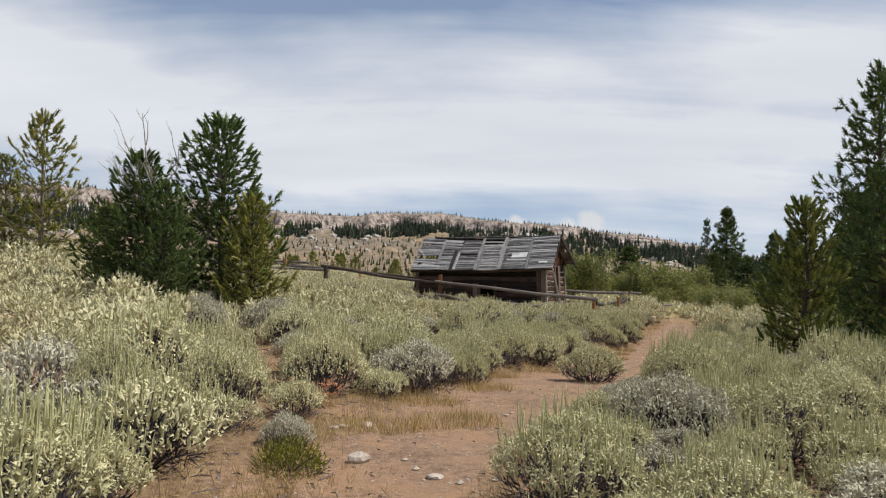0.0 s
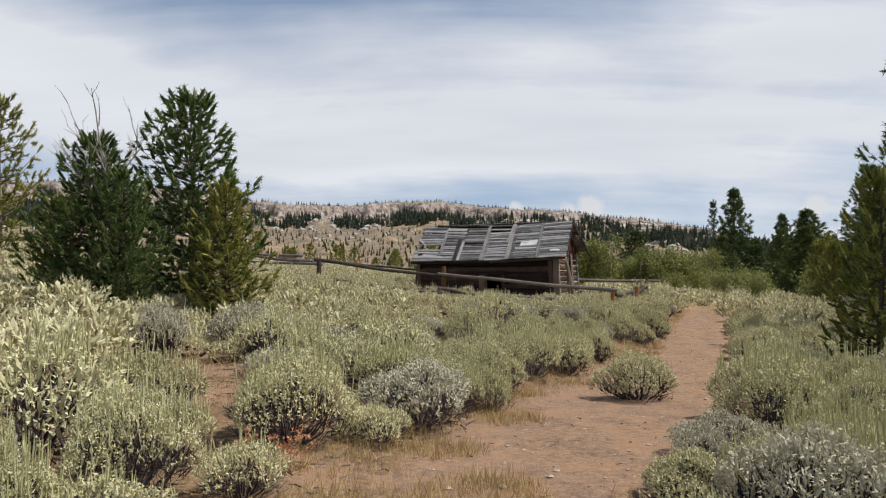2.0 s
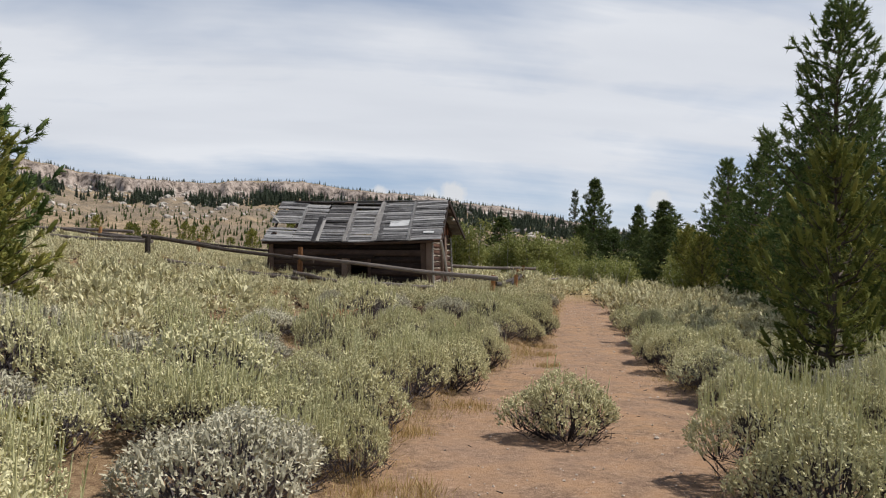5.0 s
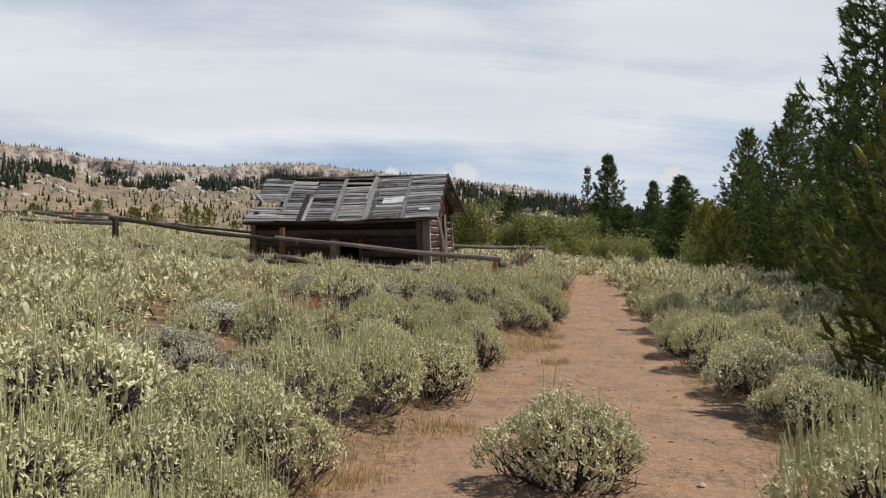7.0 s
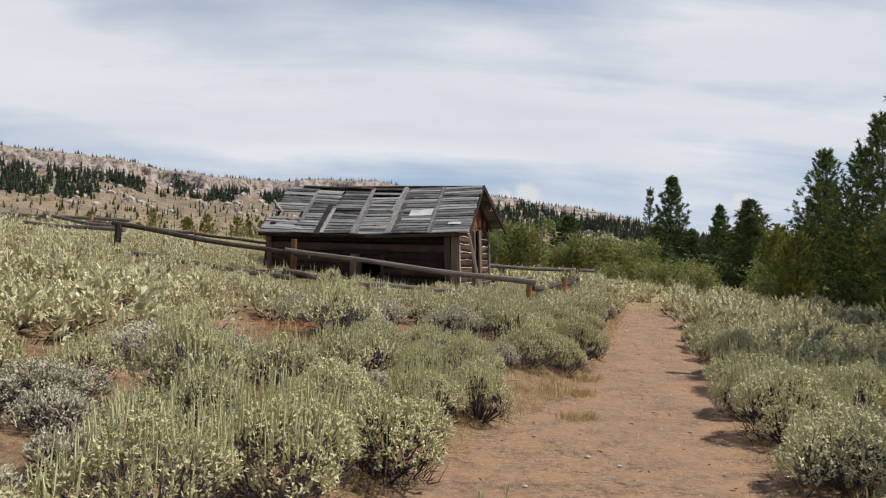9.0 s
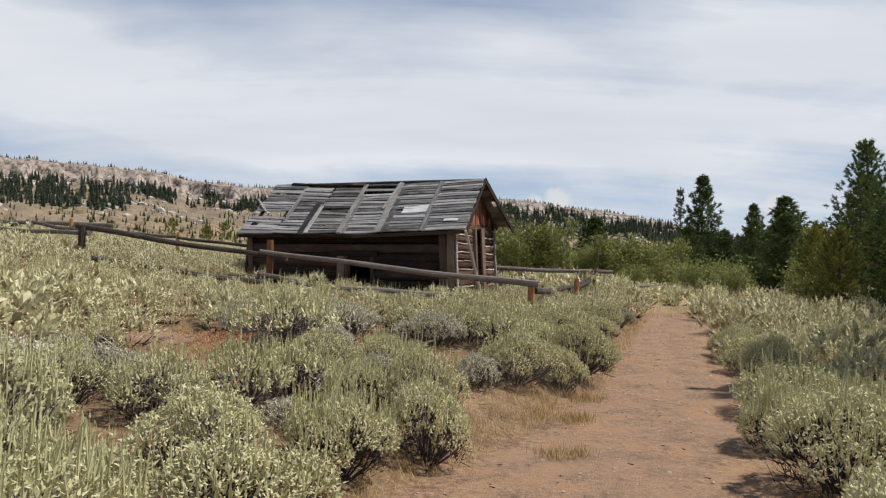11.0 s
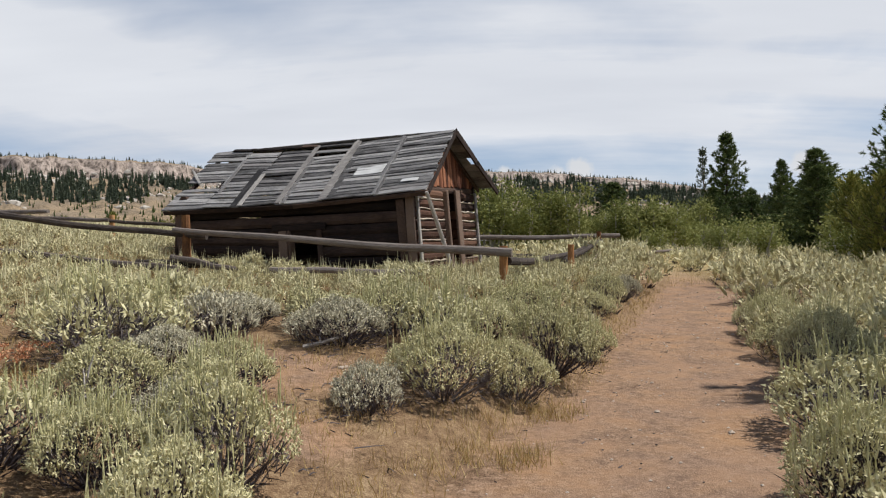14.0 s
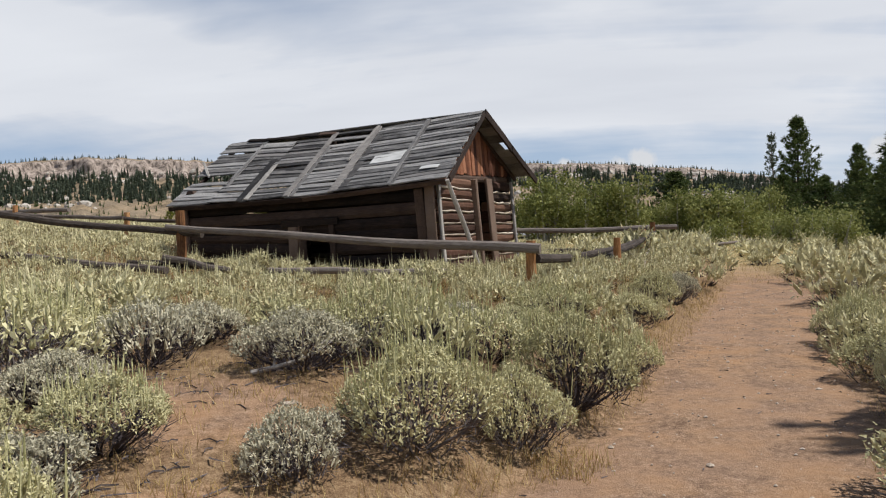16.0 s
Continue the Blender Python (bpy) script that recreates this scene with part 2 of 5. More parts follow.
# ---- mesh helpers ----
class Buf:
    """Collects triangles and quads for one mesh."""

    def __init__(self):
        self.v, self.f, self.n = [], [], 0

    def add(self, verts, faces):
        self.v.extend(map(tuple, verts))
        self.f.extend([tuple(i + self.n for i in f) for f in faces])
        self.n += len(verts)
        return self

    def leaves(self, base, way, length, width, face=None):
        """One slim triangle for each leaf; face: the way its flat side looks."""
        base, way = np.asarray(base, float), np.asarray(way, float)
        way = way / np.linalg.norm(way, axis=1, keepdims=True)
        side = np.cross(way, RNG.normal(size=way.shape) if face is None else face + RNG.normal(size=way.shape) * 0.25)
        side /= np.linalg.norm(side, axis=1, keepdims=True) + 1e-9
        half = side * np.asarray(width).reshape(-1, 1) / 2
        v = np.stack([base - half, base + half, base + way * np.asarray(length).reshape(-1, 1)], 1).reshape(-1, 3)
        self.v.extend(v.tolist())
        k = self.n
        self.f.extend([(k + 3 * i, k + 3 * i + 1, k + 3 * i + 2) for i in range(len(base))])
        self.n += len(v)
        return self

    def buds(self, base, way, length, radius, sides=5, rag=0.25):
        """Closed spindles from base along way: the dense heart of a leafy shoot."""
        base, way = np.asarray(base, float), np.asarray(way, float)
        way = way / np.linalg.norm(way, axis=1, keepdims=True)
        n, length, radius = len(base), np.asarray(length).reshape(-1, 1), np.asarray(radius).reshape(-1, 1)
        s = np.cross(way, RNG.normal(size=way.shape))
        s /= np.linalg.norm(s, axis=1, keepdims=True) + 1e-9
        u = np.cross(way, s)
        rows = [base]
        for t, k in ((0.32, 0.95), (0.74, 0.8)):
            for i in range(sides):
                a = 2 * math.pi * (i + (0.5 if t > 0.5 else 0)) / sides
                rows.append(base + way * length * (t + rag * RNG.uniform(-0.3, 0.3, (n, 1))) + (s * math.cos(a) + u * math.sin(a)) * radius * k * (1 + rag * RNG.uniform(-1, 1, (n, 1))))
        rows.append(base + way * length)
        self.v.extend(np.stack(rows, 1).reshape(-1, 3).tolist())
        one, m = [], 2 * sides + 2
        for i in range(sides):
            q = (i + 1) % sides
            one += [(0, 1 + q, 1 + i), (1 + i, 1 + q, 1 + sides + i), (1 + q, 1 + sides + q, 1 + sides + i), (1 + sides + i, 1 + sides + q, m - 1)]
        f = (np.arange(n).reshape(-1, 1, 1) * m + np.array(one)[None] + self.n).reshape(-1, 3)
        self.f.extend(map(tuple, f.tolist()))
        self.n += n * m
        return self

    def tube(self, points, radii, sides=6, cap=True, rag=0.0):
        pts = [Vector(p) for p in points]
        v, f = [], []
        for i, p in enumerate(pts):
            d = (pts[min(i + 1, len(pts) - 1)] - pts[max(i - 1, 0)]).normalized()
            s = d.orthogonal().normalized() if abs(d.z) > 0.9 else d.cross(Vector((0, 0, 1))).normalized()
            u = s.cross(d)
            for k in range(sides):
                a = 2 * math.pi * k / sides
                r = radii[i] * (1 + rag * (random.random() - 0.5))
                v.append(p + s * (r * math.cos(a)) + u * (r * math.sin(a)))
        for i in range(len(pts) - 1):
            for k in range(sides):
                q = (k + 1) % sides
                f.append((i * sides + k, i * sides + q, (i + 1) * sides + q, (i + 1) * sides + k))
        if cap:
            f.append(tuple(range(sides - 1, -1, -1)))
            f.append(tuple(range((len(pts) - 1) * sides, len(pts) * sides)))
        return self.add(v, f)

    def mesh(self, name):
        m = bpy.data.meshes.new(name)
        m.from_pydata(self.v, [], self.f)
        m.update()
        return m


RNG = np.random.default_rng(7)


def part(name, buf, mat, parent, label="", m=None):
    data = buf.mesh(name) if isinstance(buf, Buf) else buf
    if not data.materials:
        data.materials.append(mat)
    ob = new(name, data)
    ob.parent = parent
    if m is not None:
        ob.matrix_basis = m
    if label:
        ob["label"] = label
    if name in ("flower_spray", "flower_cluster", "stem_tangle", "foliage", "crown"):
        ob["kind"] = "stuff"
    return ob


def stuff(name, buf, mat, label, category):
    data = buf.mesh(name)
    data.materials.append(mat)
    return tagged(new(name, data), label, category, "", "stuff")


def plank(length, width, thick, segs=3, warp=0.01, rag=0.004, taper=0.0):
    """A sawn board along x, with worn edges, a slight warp and ragged ends; x runs from 0."""
    c = min(width, thick) * 0.22
    ring = [(-width / 2 + c, -thick / 2), (width / 2 - c, -thick / 2), (width / 2, -thick / 2 + c), (width / 2, thick / 2 - c),
            (width / 2 - c, thick / 2), (-width / 2 + c, thick / 2), (-width / 2, thick / 2 - c), (-width / 2, -thick / 2 + c)]
    b, v, f = Buf(), [], []
    bow, cup = random.uniform(-warp, warp), random.uniform(-warp, warp)
    for i in range(segs + 1):
        t = i / segs
        lift = bow * 4 * t * (1 - t) + cup * (t - 0.5)
        for y, z in ring:
            end = random.uniform(-0.02, 0.02) if i in (0, segs) else 0
            v.append((t * length + end, y * (1 - taper * t) + random.uniform(-rag, rag), z + lift + random.uniform(-rag, rag) * 0.6))
    for i in range(segs):
        for k in range(8):
            q = (k + 1) % 8
            f.append((i * 8 + k, i * 8 + q, (i + 1) * 8 + q, (i + 1) * 8 + k))
    f += [tuple(range(7, -1, -1)), tuple(range(segs * 8, segs * 8 + 8))]
    return b.add(v, f)


def along(a, b, up=(0, 0, 1), roll=0.0):
    """The pose whose x runs from a to b, with z near up."""
    a, b = Vector(a), Vector(b)
    x = (b - a).normalized()
    y = Vector(up).cross(x).normalized()
    z = x.cross(y)
    m = Matrix((x, y, z)).transposed().to_4x4()
    return Matrix.Translation(a) @ m @ Matrix.Rotation(roll, 4, "X")


# ---- ground ----
# along the trail: y, centre x, half width, height, rise of the bank on its uphill side
TRAIL_Y = [-30, -8, 0, 5, 7, 10, 12, 15, 18, 20, 22, 24, 26, 30, 33, 37, 42, 60]
TRAIL_X = [-1.5, -.6, -.2, -.4, -.15, 1.05, 2.1, 3.35, 4.35, 5.4, 6.2, 7.1, 7.7, 9.2, 10.3, 11.5, 12.6, 17]
TRAIL_W = [.5, .6, .7, .6, .9, 1.5, 1.75, 1.9, 1.65, 1.4, 1.4, 1.2, 1.15, 1.05, 1.1, .6, .4, .3]
TRAIL_Z = [.1, .2, .2, .27, .25, .2, .12, 0, -.08, -.12, -.15, -.13, -.08, .03, .08, .12, .18, .3]
BANK = [.1, .1, .1, .12, .15, .2, .28, .36, .42, .48, .56, .66, .74, .75, .70, .58, .4, .2]


def ground_height(x, y):
    h, c = np.interp(y, TRAIL_Y, TRAIL_Z), np.interp(y, TRAIL_Y, TRAIL_X)
    w, b = np.interp(y, TRAIL_Y, TRAIL_W), np.interp(y, TRAIL_Y, BANK)
    left, right = np.maximum(c - w - x, 0), np.maximum(x - c - w, 0)
    shelf = np.interp(y, [18, 26], [0.0, 4.0])          # the level strip that the cabin stands on
    return h + b * (1 - np.exp(-left / (1.0 - 0.075 * shelf))) + 2.15 * (1 - np.exp(-(np.maximum(left - shelf, 0) / (18 - shelf)) ** 1.8)) - .22 * (1 - np.exp(-right / 5))


def trail_worn(x, y):
    """1 on the bare trail and the bare clearings, 0 among the brush."""
    c, w = np.interp(y, TRAIL_Y, TRAIL_X), np.interp(y, TRAIL_Y, TRAIL_W)
    k = np.clip(1.4 - np.abs(x - c) / np.maximum(w, 0.3), 0, 1)
    for cx, cy, r in CLEARINGS:
        k = np.maximum(k, 0.75 * np.clip(1.5 - np.hypot(x - cx, y - cy) / r, 0, 1))
    return k


CLEARINGS = [(2.75, 22.25, 0.95), (3.35, 20.7, 0.45), (-1.2, 8.45, 0.5), (-1.15, 5.3, 0.55), (-3.0, 11.2, 0.8), (0.6, 20.9, 1.05), (-0.6, 22.8, 0.5), (-1.0, 18.6, 0.6), (-4.6, 8.3, 0.8), (-3.5, 12.6, 0.7)]


def axis_steps(low, high, step, far):
    """Even steps between low and high, then ever longer ones out to far."""
    s = list(np.arange(low, high + step / 2, step))
    d, left, right = step, low, high
    while right < far:
        d *= 1.18
        left, right = left - d, right + d
        s.append(right)
        s.insert(0, left)
    return np.array(s)


gx, gy = axis_steps(-12, 14, 0.22, 3000), axis_steps(-2, 38, 0.22, 3000)
GX, GY = np.meshgrid(gx, gy)
GZ = ground_height(GX, np.clip(GY, -200, 400))
flatness = np.clip(1 - np.hypot(GX - 5, GY - 20) / 160, 0, 1)
rough = np.array([noise.noise(Vector((x * 0.9, y * 0.9, 0))) * 0.035 + noise.noise(Vector((x * 3.1, y * 3.1, 5))) * 0.02 for x, y in zip(GX.ravel(), GY.ravel())]).reshape(GX.shape)
GZ = GZ + rough * flatness
ny, nx = GX.shape
data = bpy.data.meshes.new("ground")
idx = np.arange(ny * nx).reshape(ny, nx)
quads = np.stack([idx[:-1, :-1], idx[:-1, 1:], idx[1:, 1:], idx[1:, :-1]], -1).reshape(-1, 4)
data.from_pydata(np.stack([GX, GY, GZ], -1).reshape(-1, 3).tolist(), [], quads.tolist())
data.attributes.new("worn", "FLOAT", "POINT").data.foreach_set("value", trail_worn(GX, GY).ravel().astype(np.float32))
data.attributes.new("meadow", "FLOAT", "POINT").data.foreach_set("value", np.clip((np.hypot(GX - 4, GY - 14) - 24) / 12, 0, 1).ravel().astype(np.float32))
data.polygons.foreach_set("use_smooth", [True] * len(data.polygons))
data.materials.append(SOIL)
tagged(new("ground", data), "reddish tan dry soil with a trodden footpath", "ground", "", "structure")


def surface(x, y):
    return float(ground_height(x, y)) + (noise.noise(Vector((x * 0.9, y * 0.9, 0))) * 0.035 + noise.noise(Vector((x * 3.1, y * 3.1, 5))) * 0.02)


# ---- far hillside ----
SKY_AZ = [-75, -50, -40, -35, -31.8, -28.3, -24.5, -21.5, -17.8, -16.2, -12.4, -7.3, -5.7, -1, 2.5, 5, 8.5, 11.3, 15, 18.4, 23, 30, 45, 75]
SKY_EL = [3.5, 5.0, 5.6, 5.8, 6.1, 6.4, 6.3, 6.2, 6.0, 5.6, 5.35, 5.3, 5.55, 5.7, 5.25, 5.05, 4.9, 4.45, 4.1, 3.4, 2.4, 1.6, 1.2, 1.0]


def hill_point(az, s):
    """A place on the far hillside: az in degrees to the right of +y, s from its foot (0) to its crest (1) and beyond."""
    top = np.interp(az, SKY_AZ, SKY_EL) + 0.12 * noise.noise(Vector((az * 0.9, 0, 3))) + 0.06 * noise.noise(Vector((az * 4, 1, 3)))
    ledge = 0.80 + 0.05 * noise.noise(Vector((az * 0.5, 7, 0)))
    brow = 0.86 + 0.03 * noise.noise(Vector((az * 1.3, 9, 0)))
    low = top * (0.80 if az < 4 else 0.86)
    el = np.interp(s, [0, 0.35, ledge, brow, 1.0, 1.4], [0.3, 0.42 * top, low, top * 0.985, top, top * 0.6])
    r = np.interp(s, [0, 0.35, ledge, brow, 1.0, 1.4], [150, 260, 420, 428, 470, 620])
    r *= 1 + 0.035 * noise.noise(Vector((az * 0.35, s * 3, 1))) + 0.012 * noise.noise(Vector((az * 3.2, s * 2, 4))) + (0.010 * abs(noise.noise(Vector((az * 6.0, s * 5, 6)))) + 0.008 * noise.noise(Vector((az * 2.0, s * 40, 2))) if s > 0.74 else 0.0)
    z = r * math.tan(radians(el)) + 1.6 + 1.5 * noise.noise(Vector((az * 1.1, s * 14, 2))) * min(1, s * 3) * (1 if s < ledge else 0.35)
    a = radians(az)
    return Vector((r * math.sin(a), r * math.cos(a), z)), (1.0 if ledge - 0.015 < s < brow + 0.015 else 0.0)


azs, ss = np.arange(-75, 76, 0.3), np.r_[np.arange(0, 0.76, 0.03), np.arange(0.76, 0.93, 0.0085), np.arange(0.93, 1.41, 0.05)]
verts, cliffs = [], []
for az in azs:
    for s in ss:
        p, k = hill_point(float(az), float(s))
        verts.append(p), cliffs.append(k)
m, faces = len(ss), []
for i in range(len(azs) - 1):
    for j in range(m - 1):
        faces.append((i * m + j, (i + 1) * m + j, (i + 1) * m + j + 1, i * m + j + 1))
data = bpy.data.meshes.new("backdrop_hillside")
data.from_pydata(verts, [], faces)
data.attributes.new("cliff", "FLOAT", "POINT").data.foreach_set("value", np.array(cliffs, np.float32))
data.polygons.foreach_set("use_smooth", [True] * len(data.polygons))
data.materials.append(HILL)
tagged(new("backdrop_hillside", data), "distant dry hillside with pale cliffs along its crest", "hill", "", "structure")


def far_conifer(b, p, h, wide, n_leaf=20):
    """A small far conifer: ragged boughs round a stem, shorter towards the tip."""
    t = np.sort(RNG.random(n_leaf)) * 0.95
    a = RNG.uniform(0, 6.283, n_leaf)
    base = np.stack([np.full(n_leaf, p.x), np.full(n_leaf, p.y), p.z + h * (t + 0.08)], 1)
    b.leaves(base, np.stack([np.cos(a), np.sin(a), RNG.uniform(-0.6, 0.2, n_leaf)], 1), wide * (1.08 - t) * RNG.uniform(0.8, 1.5, n_leaf), np.full(n_leaf, h * 0.24) * (1.1 - 0.6 * t), np.array([0, 0, 1.0]))
    b.leaves([[p.x, p.y, p.z]] * 3, [[0, 0, 1.0]] * 3, [h] * 3, [wide * 1.5] * 3)


def stone_shape(b, p, size, flat=0.7, cuts=7, detail=2):
    """A broken stone: a ball cut by a few planes."""
    bm = bmesh.new()
    bmesh.ops.create_icosphere(bm, subdivisions=detail, radius=1.0)
    planes = [(Vector(RNG.normal(size=3)).normalized(), random.uniform(0.55, 0.9)) for _ in range(cuts)]
    q = Matrix.Rotation(random.uniform(0, 6.3), 3, "Z")
    for v in bm.verts:
        for nrm, d in planes:
            over = v.co.dot(nrm) - d
            if over > 0:
                v.co -= nrm * over
        v.co = q @ Vector((v.co.x * size * 1.2, v.co.y * size, v.co.z * size * flat))
    b.add([v.co + Vector(p) for v in bm.verts], [tuple(v.index for v in f.verts) for f in bm.faces])
    bm.free()


woods, scrub, rubble = Buf(), Buf(), Buf()
random.seed(21)
for _ in range(9500):
    az = random.uniform(-44, 34)
    r = random.random()
    if r < 0.55:
        low = 0.46 if az < -19 else (0.64 if az < 4 else 0.45)
        s = random.uniform(low, 0.80)
        thick = noise.noise(Vector((az * 0.45, s * 6, 8))) + (0.25 if az > 4 or az < -22 else 0.0)
        if thick + random.uniform(-0.25, 0.25) < 0.02:
            continue
    elif r < 0.70:
        s = random.uniform(0.95, 1.08)
    else:
        s = random.uniform(0.05, 0.65)
    p, k = hill_point(az, s)
    h = random.uniform(2.4, 6.0) if r < 0.55 else (random.uniform(1.0, 2.6) if r < 0.70 else random.uniform(0.6, 2.6))
    far_conifer(woods if r < 0.70 else scrub, p - Vector((0, 0, 0.3)), h, h * random.uniform(0.18, 0.30))
stuff("far_woods", woods, NEEDLE_HAZY, "dark conifer woods on the far hillside", "woods")
stuff("far_scrub", scrub, NEEDLE, "scattered small conifers on the dry slope", "trees")
for _ in range(1900):
    az, s = random.uniform(-42, 26), random.choice((random.uniform(0.4, 0.8), random.uniform(0.72, 0.82)))
    if noise.noise(Vector((az * 0.3, s * 5, 12))) < -0.15:
        continue
    p, k = hill_point(az, s)
    stone_shape(rubble, p, random.choice((0.4, 0.5, 0.7, 0.9, 1.3, 2.0)), 0.75, 5, 1)
stuff("far_boulders", rubble, BOULDER, "pale granite boulders strewn over the hillside", "boulders")

# ---- log cabin ----
# its own axes: x along the eaves (the doorway gable at the high end), y to the back, z up
CABIN = pose(4.087, 29.638, 0, 0, 0, math.degrees(-0.343))
cabin = tagged(new("log_cabin"), "abandoned leaning log cabin with a sagging grey board roof", "cabin")
cabin.matrix_basis = CABIN
LEAN_X, LEFT, FRONT, BACKWALL = -0.055, -5.85, 0.30, 4.35


def shear(x, y, z):
    return Vector((x + LEAN_X * (z - 1.0), y, z))


def roof_front(x, s, lift=0.0):
    """A place on the front slope, s from the eave (0) to the ridge (1)."""
    t = -x / 6.04
    ze = 2.50 - 0.15 * t - 0.07 * math.sin(math.pi * min(max(t, 0), 1))
    zr = 3.94 - 0.10 * t - 0.09 * math.sin(math.pi * min(max(t, 0), 1))
    return Vector((x - 0.18 * s - 0.03 * t * s, 2.27 * s - 0.53 * lift, ze + (zr - ze) * s + 0.85 * lift))


def roof_rear(x, s, lift=0.0):
    """A place on the rear slope, s from the ridge (0) to the rear eave (1)."""
    r = roof_front(x, 1.0)
    return Vector((r.x + 0.17 * s, 2.27 + 2.39 * s + 0.43 * lift, r.z + (2.80 - 0.012 * x - r.z) * s + 0.9 * lift))


random.seed(5)


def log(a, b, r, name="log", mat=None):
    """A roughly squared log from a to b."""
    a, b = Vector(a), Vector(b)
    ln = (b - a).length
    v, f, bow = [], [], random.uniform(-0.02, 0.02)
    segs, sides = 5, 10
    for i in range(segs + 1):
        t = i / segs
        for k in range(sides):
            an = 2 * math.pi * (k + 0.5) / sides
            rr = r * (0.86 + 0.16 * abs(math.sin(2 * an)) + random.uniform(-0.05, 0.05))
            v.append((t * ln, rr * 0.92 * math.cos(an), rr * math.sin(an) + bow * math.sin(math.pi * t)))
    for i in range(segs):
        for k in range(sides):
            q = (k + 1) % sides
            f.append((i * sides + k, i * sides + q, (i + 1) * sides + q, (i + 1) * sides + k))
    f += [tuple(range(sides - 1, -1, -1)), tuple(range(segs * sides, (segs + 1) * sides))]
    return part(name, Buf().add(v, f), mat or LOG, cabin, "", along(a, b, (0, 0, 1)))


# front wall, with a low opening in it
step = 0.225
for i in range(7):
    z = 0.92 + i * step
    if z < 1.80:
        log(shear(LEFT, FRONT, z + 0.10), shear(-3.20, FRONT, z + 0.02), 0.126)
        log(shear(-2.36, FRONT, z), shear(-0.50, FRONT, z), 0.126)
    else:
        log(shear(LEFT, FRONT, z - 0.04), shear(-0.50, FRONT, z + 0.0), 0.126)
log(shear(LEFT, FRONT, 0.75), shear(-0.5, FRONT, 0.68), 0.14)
# gable wall with its doorway, pale chinking between the logs
for i in range(8):
    z = 1.02 + i * 0.215
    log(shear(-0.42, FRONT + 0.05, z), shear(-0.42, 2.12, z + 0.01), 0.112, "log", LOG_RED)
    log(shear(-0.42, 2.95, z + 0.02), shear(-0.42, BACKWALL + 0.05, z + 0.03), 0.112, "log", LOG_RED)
    if i:
        for y0, y1 in ((0.52, 2.05), (3.12, BACKWALL - 0.08)):
            strip = Buf()
            pts = [shear(-0.325, y0 + (y1 - y0) * t, z - 0.108 + random.uniform(-0.012, 0.012)) for t in np.linspace(0, 1, 8)]
            strip.tube(pts, [0.010 + 0.016 * random.random() for _ in pts], 5, True, 0.3)
            part("chinking", strip, CHINK, cabin, "pale wooden chinking strip")
for i in range(-2, 8):
    z = 1.05 + i * 0.215
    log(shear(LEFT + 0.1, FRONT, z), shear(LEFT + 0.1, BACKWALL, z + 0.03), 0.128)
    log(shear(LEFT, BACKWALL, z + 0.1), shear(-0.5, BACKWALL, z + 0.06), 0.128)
log(shear(-5.95, FRONT, 2.33), shear(-0.3, FRONT, 2.46), 0.09, "wall_plate")
log(shear(-0.40, FRONT - 0.1, 2.56), shear(-0.40, BACKWALL + 0.2, 2.74), 0.075, "wall_plate")
log(shear(-5.95, BACKWALL, 2.62), shear(-0.3, BACKWALL, 2.76), 0.09, "wall_plate")


def board(name, a, b, width, thick, mat, up=(0, 0, 1), label="", roll=0.0, segs=3):
    a, b = Vector(a), Vector(b)
    return part(name, plank((b - a).length, width, thick, segs), mat, cabin, label, along(a, b, up, roll))


# corner boards, jambs, lintel and the leaning pole
board("corner_board", shear(-0.53, FRONT - 0.15, 0.75), shear(-0.55, FRONT - 0.15, 2.36), 0.17, 0.04, JAMB, (0, 1, 0), "split weathered corner board")
board("corner_board", shear(-0.37, FRONT - 0.13, 0.75), shear(-0.35, FRONT - 0.13, 2.42), 0.18, 0.05, JAMB, (0, 1, 0))
board("corner_board", shear(-0.28, FRONT + 0.12, 0.85), shear(-0.28, FRONT + 0.10, 2.46), 0.09, 0.05, BATTEN, (1, 0, 0), "pale corner batten")
board("corner_board", shear(-0.28, BACKWALL + 0.02, 0.95), shear(-0.28, BACKWALL, 2.68), 0.10, 0.05, BATTEN, (1, 0, 0))
board("corner_board", shear(LEFT + 0.06, FRONT - 0.14, 1.2), shear(LEFT + 0.05, FRONT - 0.14, 2.30), 0.15, 0.05, JAMB, (0, 1, 0))
board("corner_prop", shear(LEFT - 0.12, FRONT - 0.1, 1.35), shear(LEFT + 0.02, FRONT - 0.14, 2.30), 0.06, 0.05, LOG, (0, 1, 0))
board("door_jamb", shear(-0.30, 2.16, 0.95), shear(-0.30, 2.14, 2.62), 0.09, 0.16, JAMB, (1, 0, 0))
board("door_jamb", shear(-0.27, 2.92, 0.95), shear(-0.27, 2.88, 2.66), 0.30, 0.06, JAMB, (1, 0, 0), "wide weathered door jamb board")
board("door_leaf", shear(-0.50, 2.72, 0.98), shear(-0.46, 2.66, 2.5), 0.16, 0.04, JAMB, (1, 0.3, 0), "broken plank left in the doorway")
board("window_jamb", shear(-3.26, FRONT - 0.13, 0.75), shear(-3.22, FRONT - 0.13, 1.84), 0.20, 0.05, JAMB, (0, 1, 0))
board("window_jamb", shear(-3.10, FRONT - 0.06, 0.78), shear(-3.08, FRONT - 0.06, 1.84), 0.06, 0.20, JAMB, (0, 1, 0))
board("window_jamb", shear(-2.40, FRONT - 0.12, 0.75), shear(-2.38, FRONT - 0.12, 1.86), 0.11, 0.06, JAMB, (0, 1, 0))
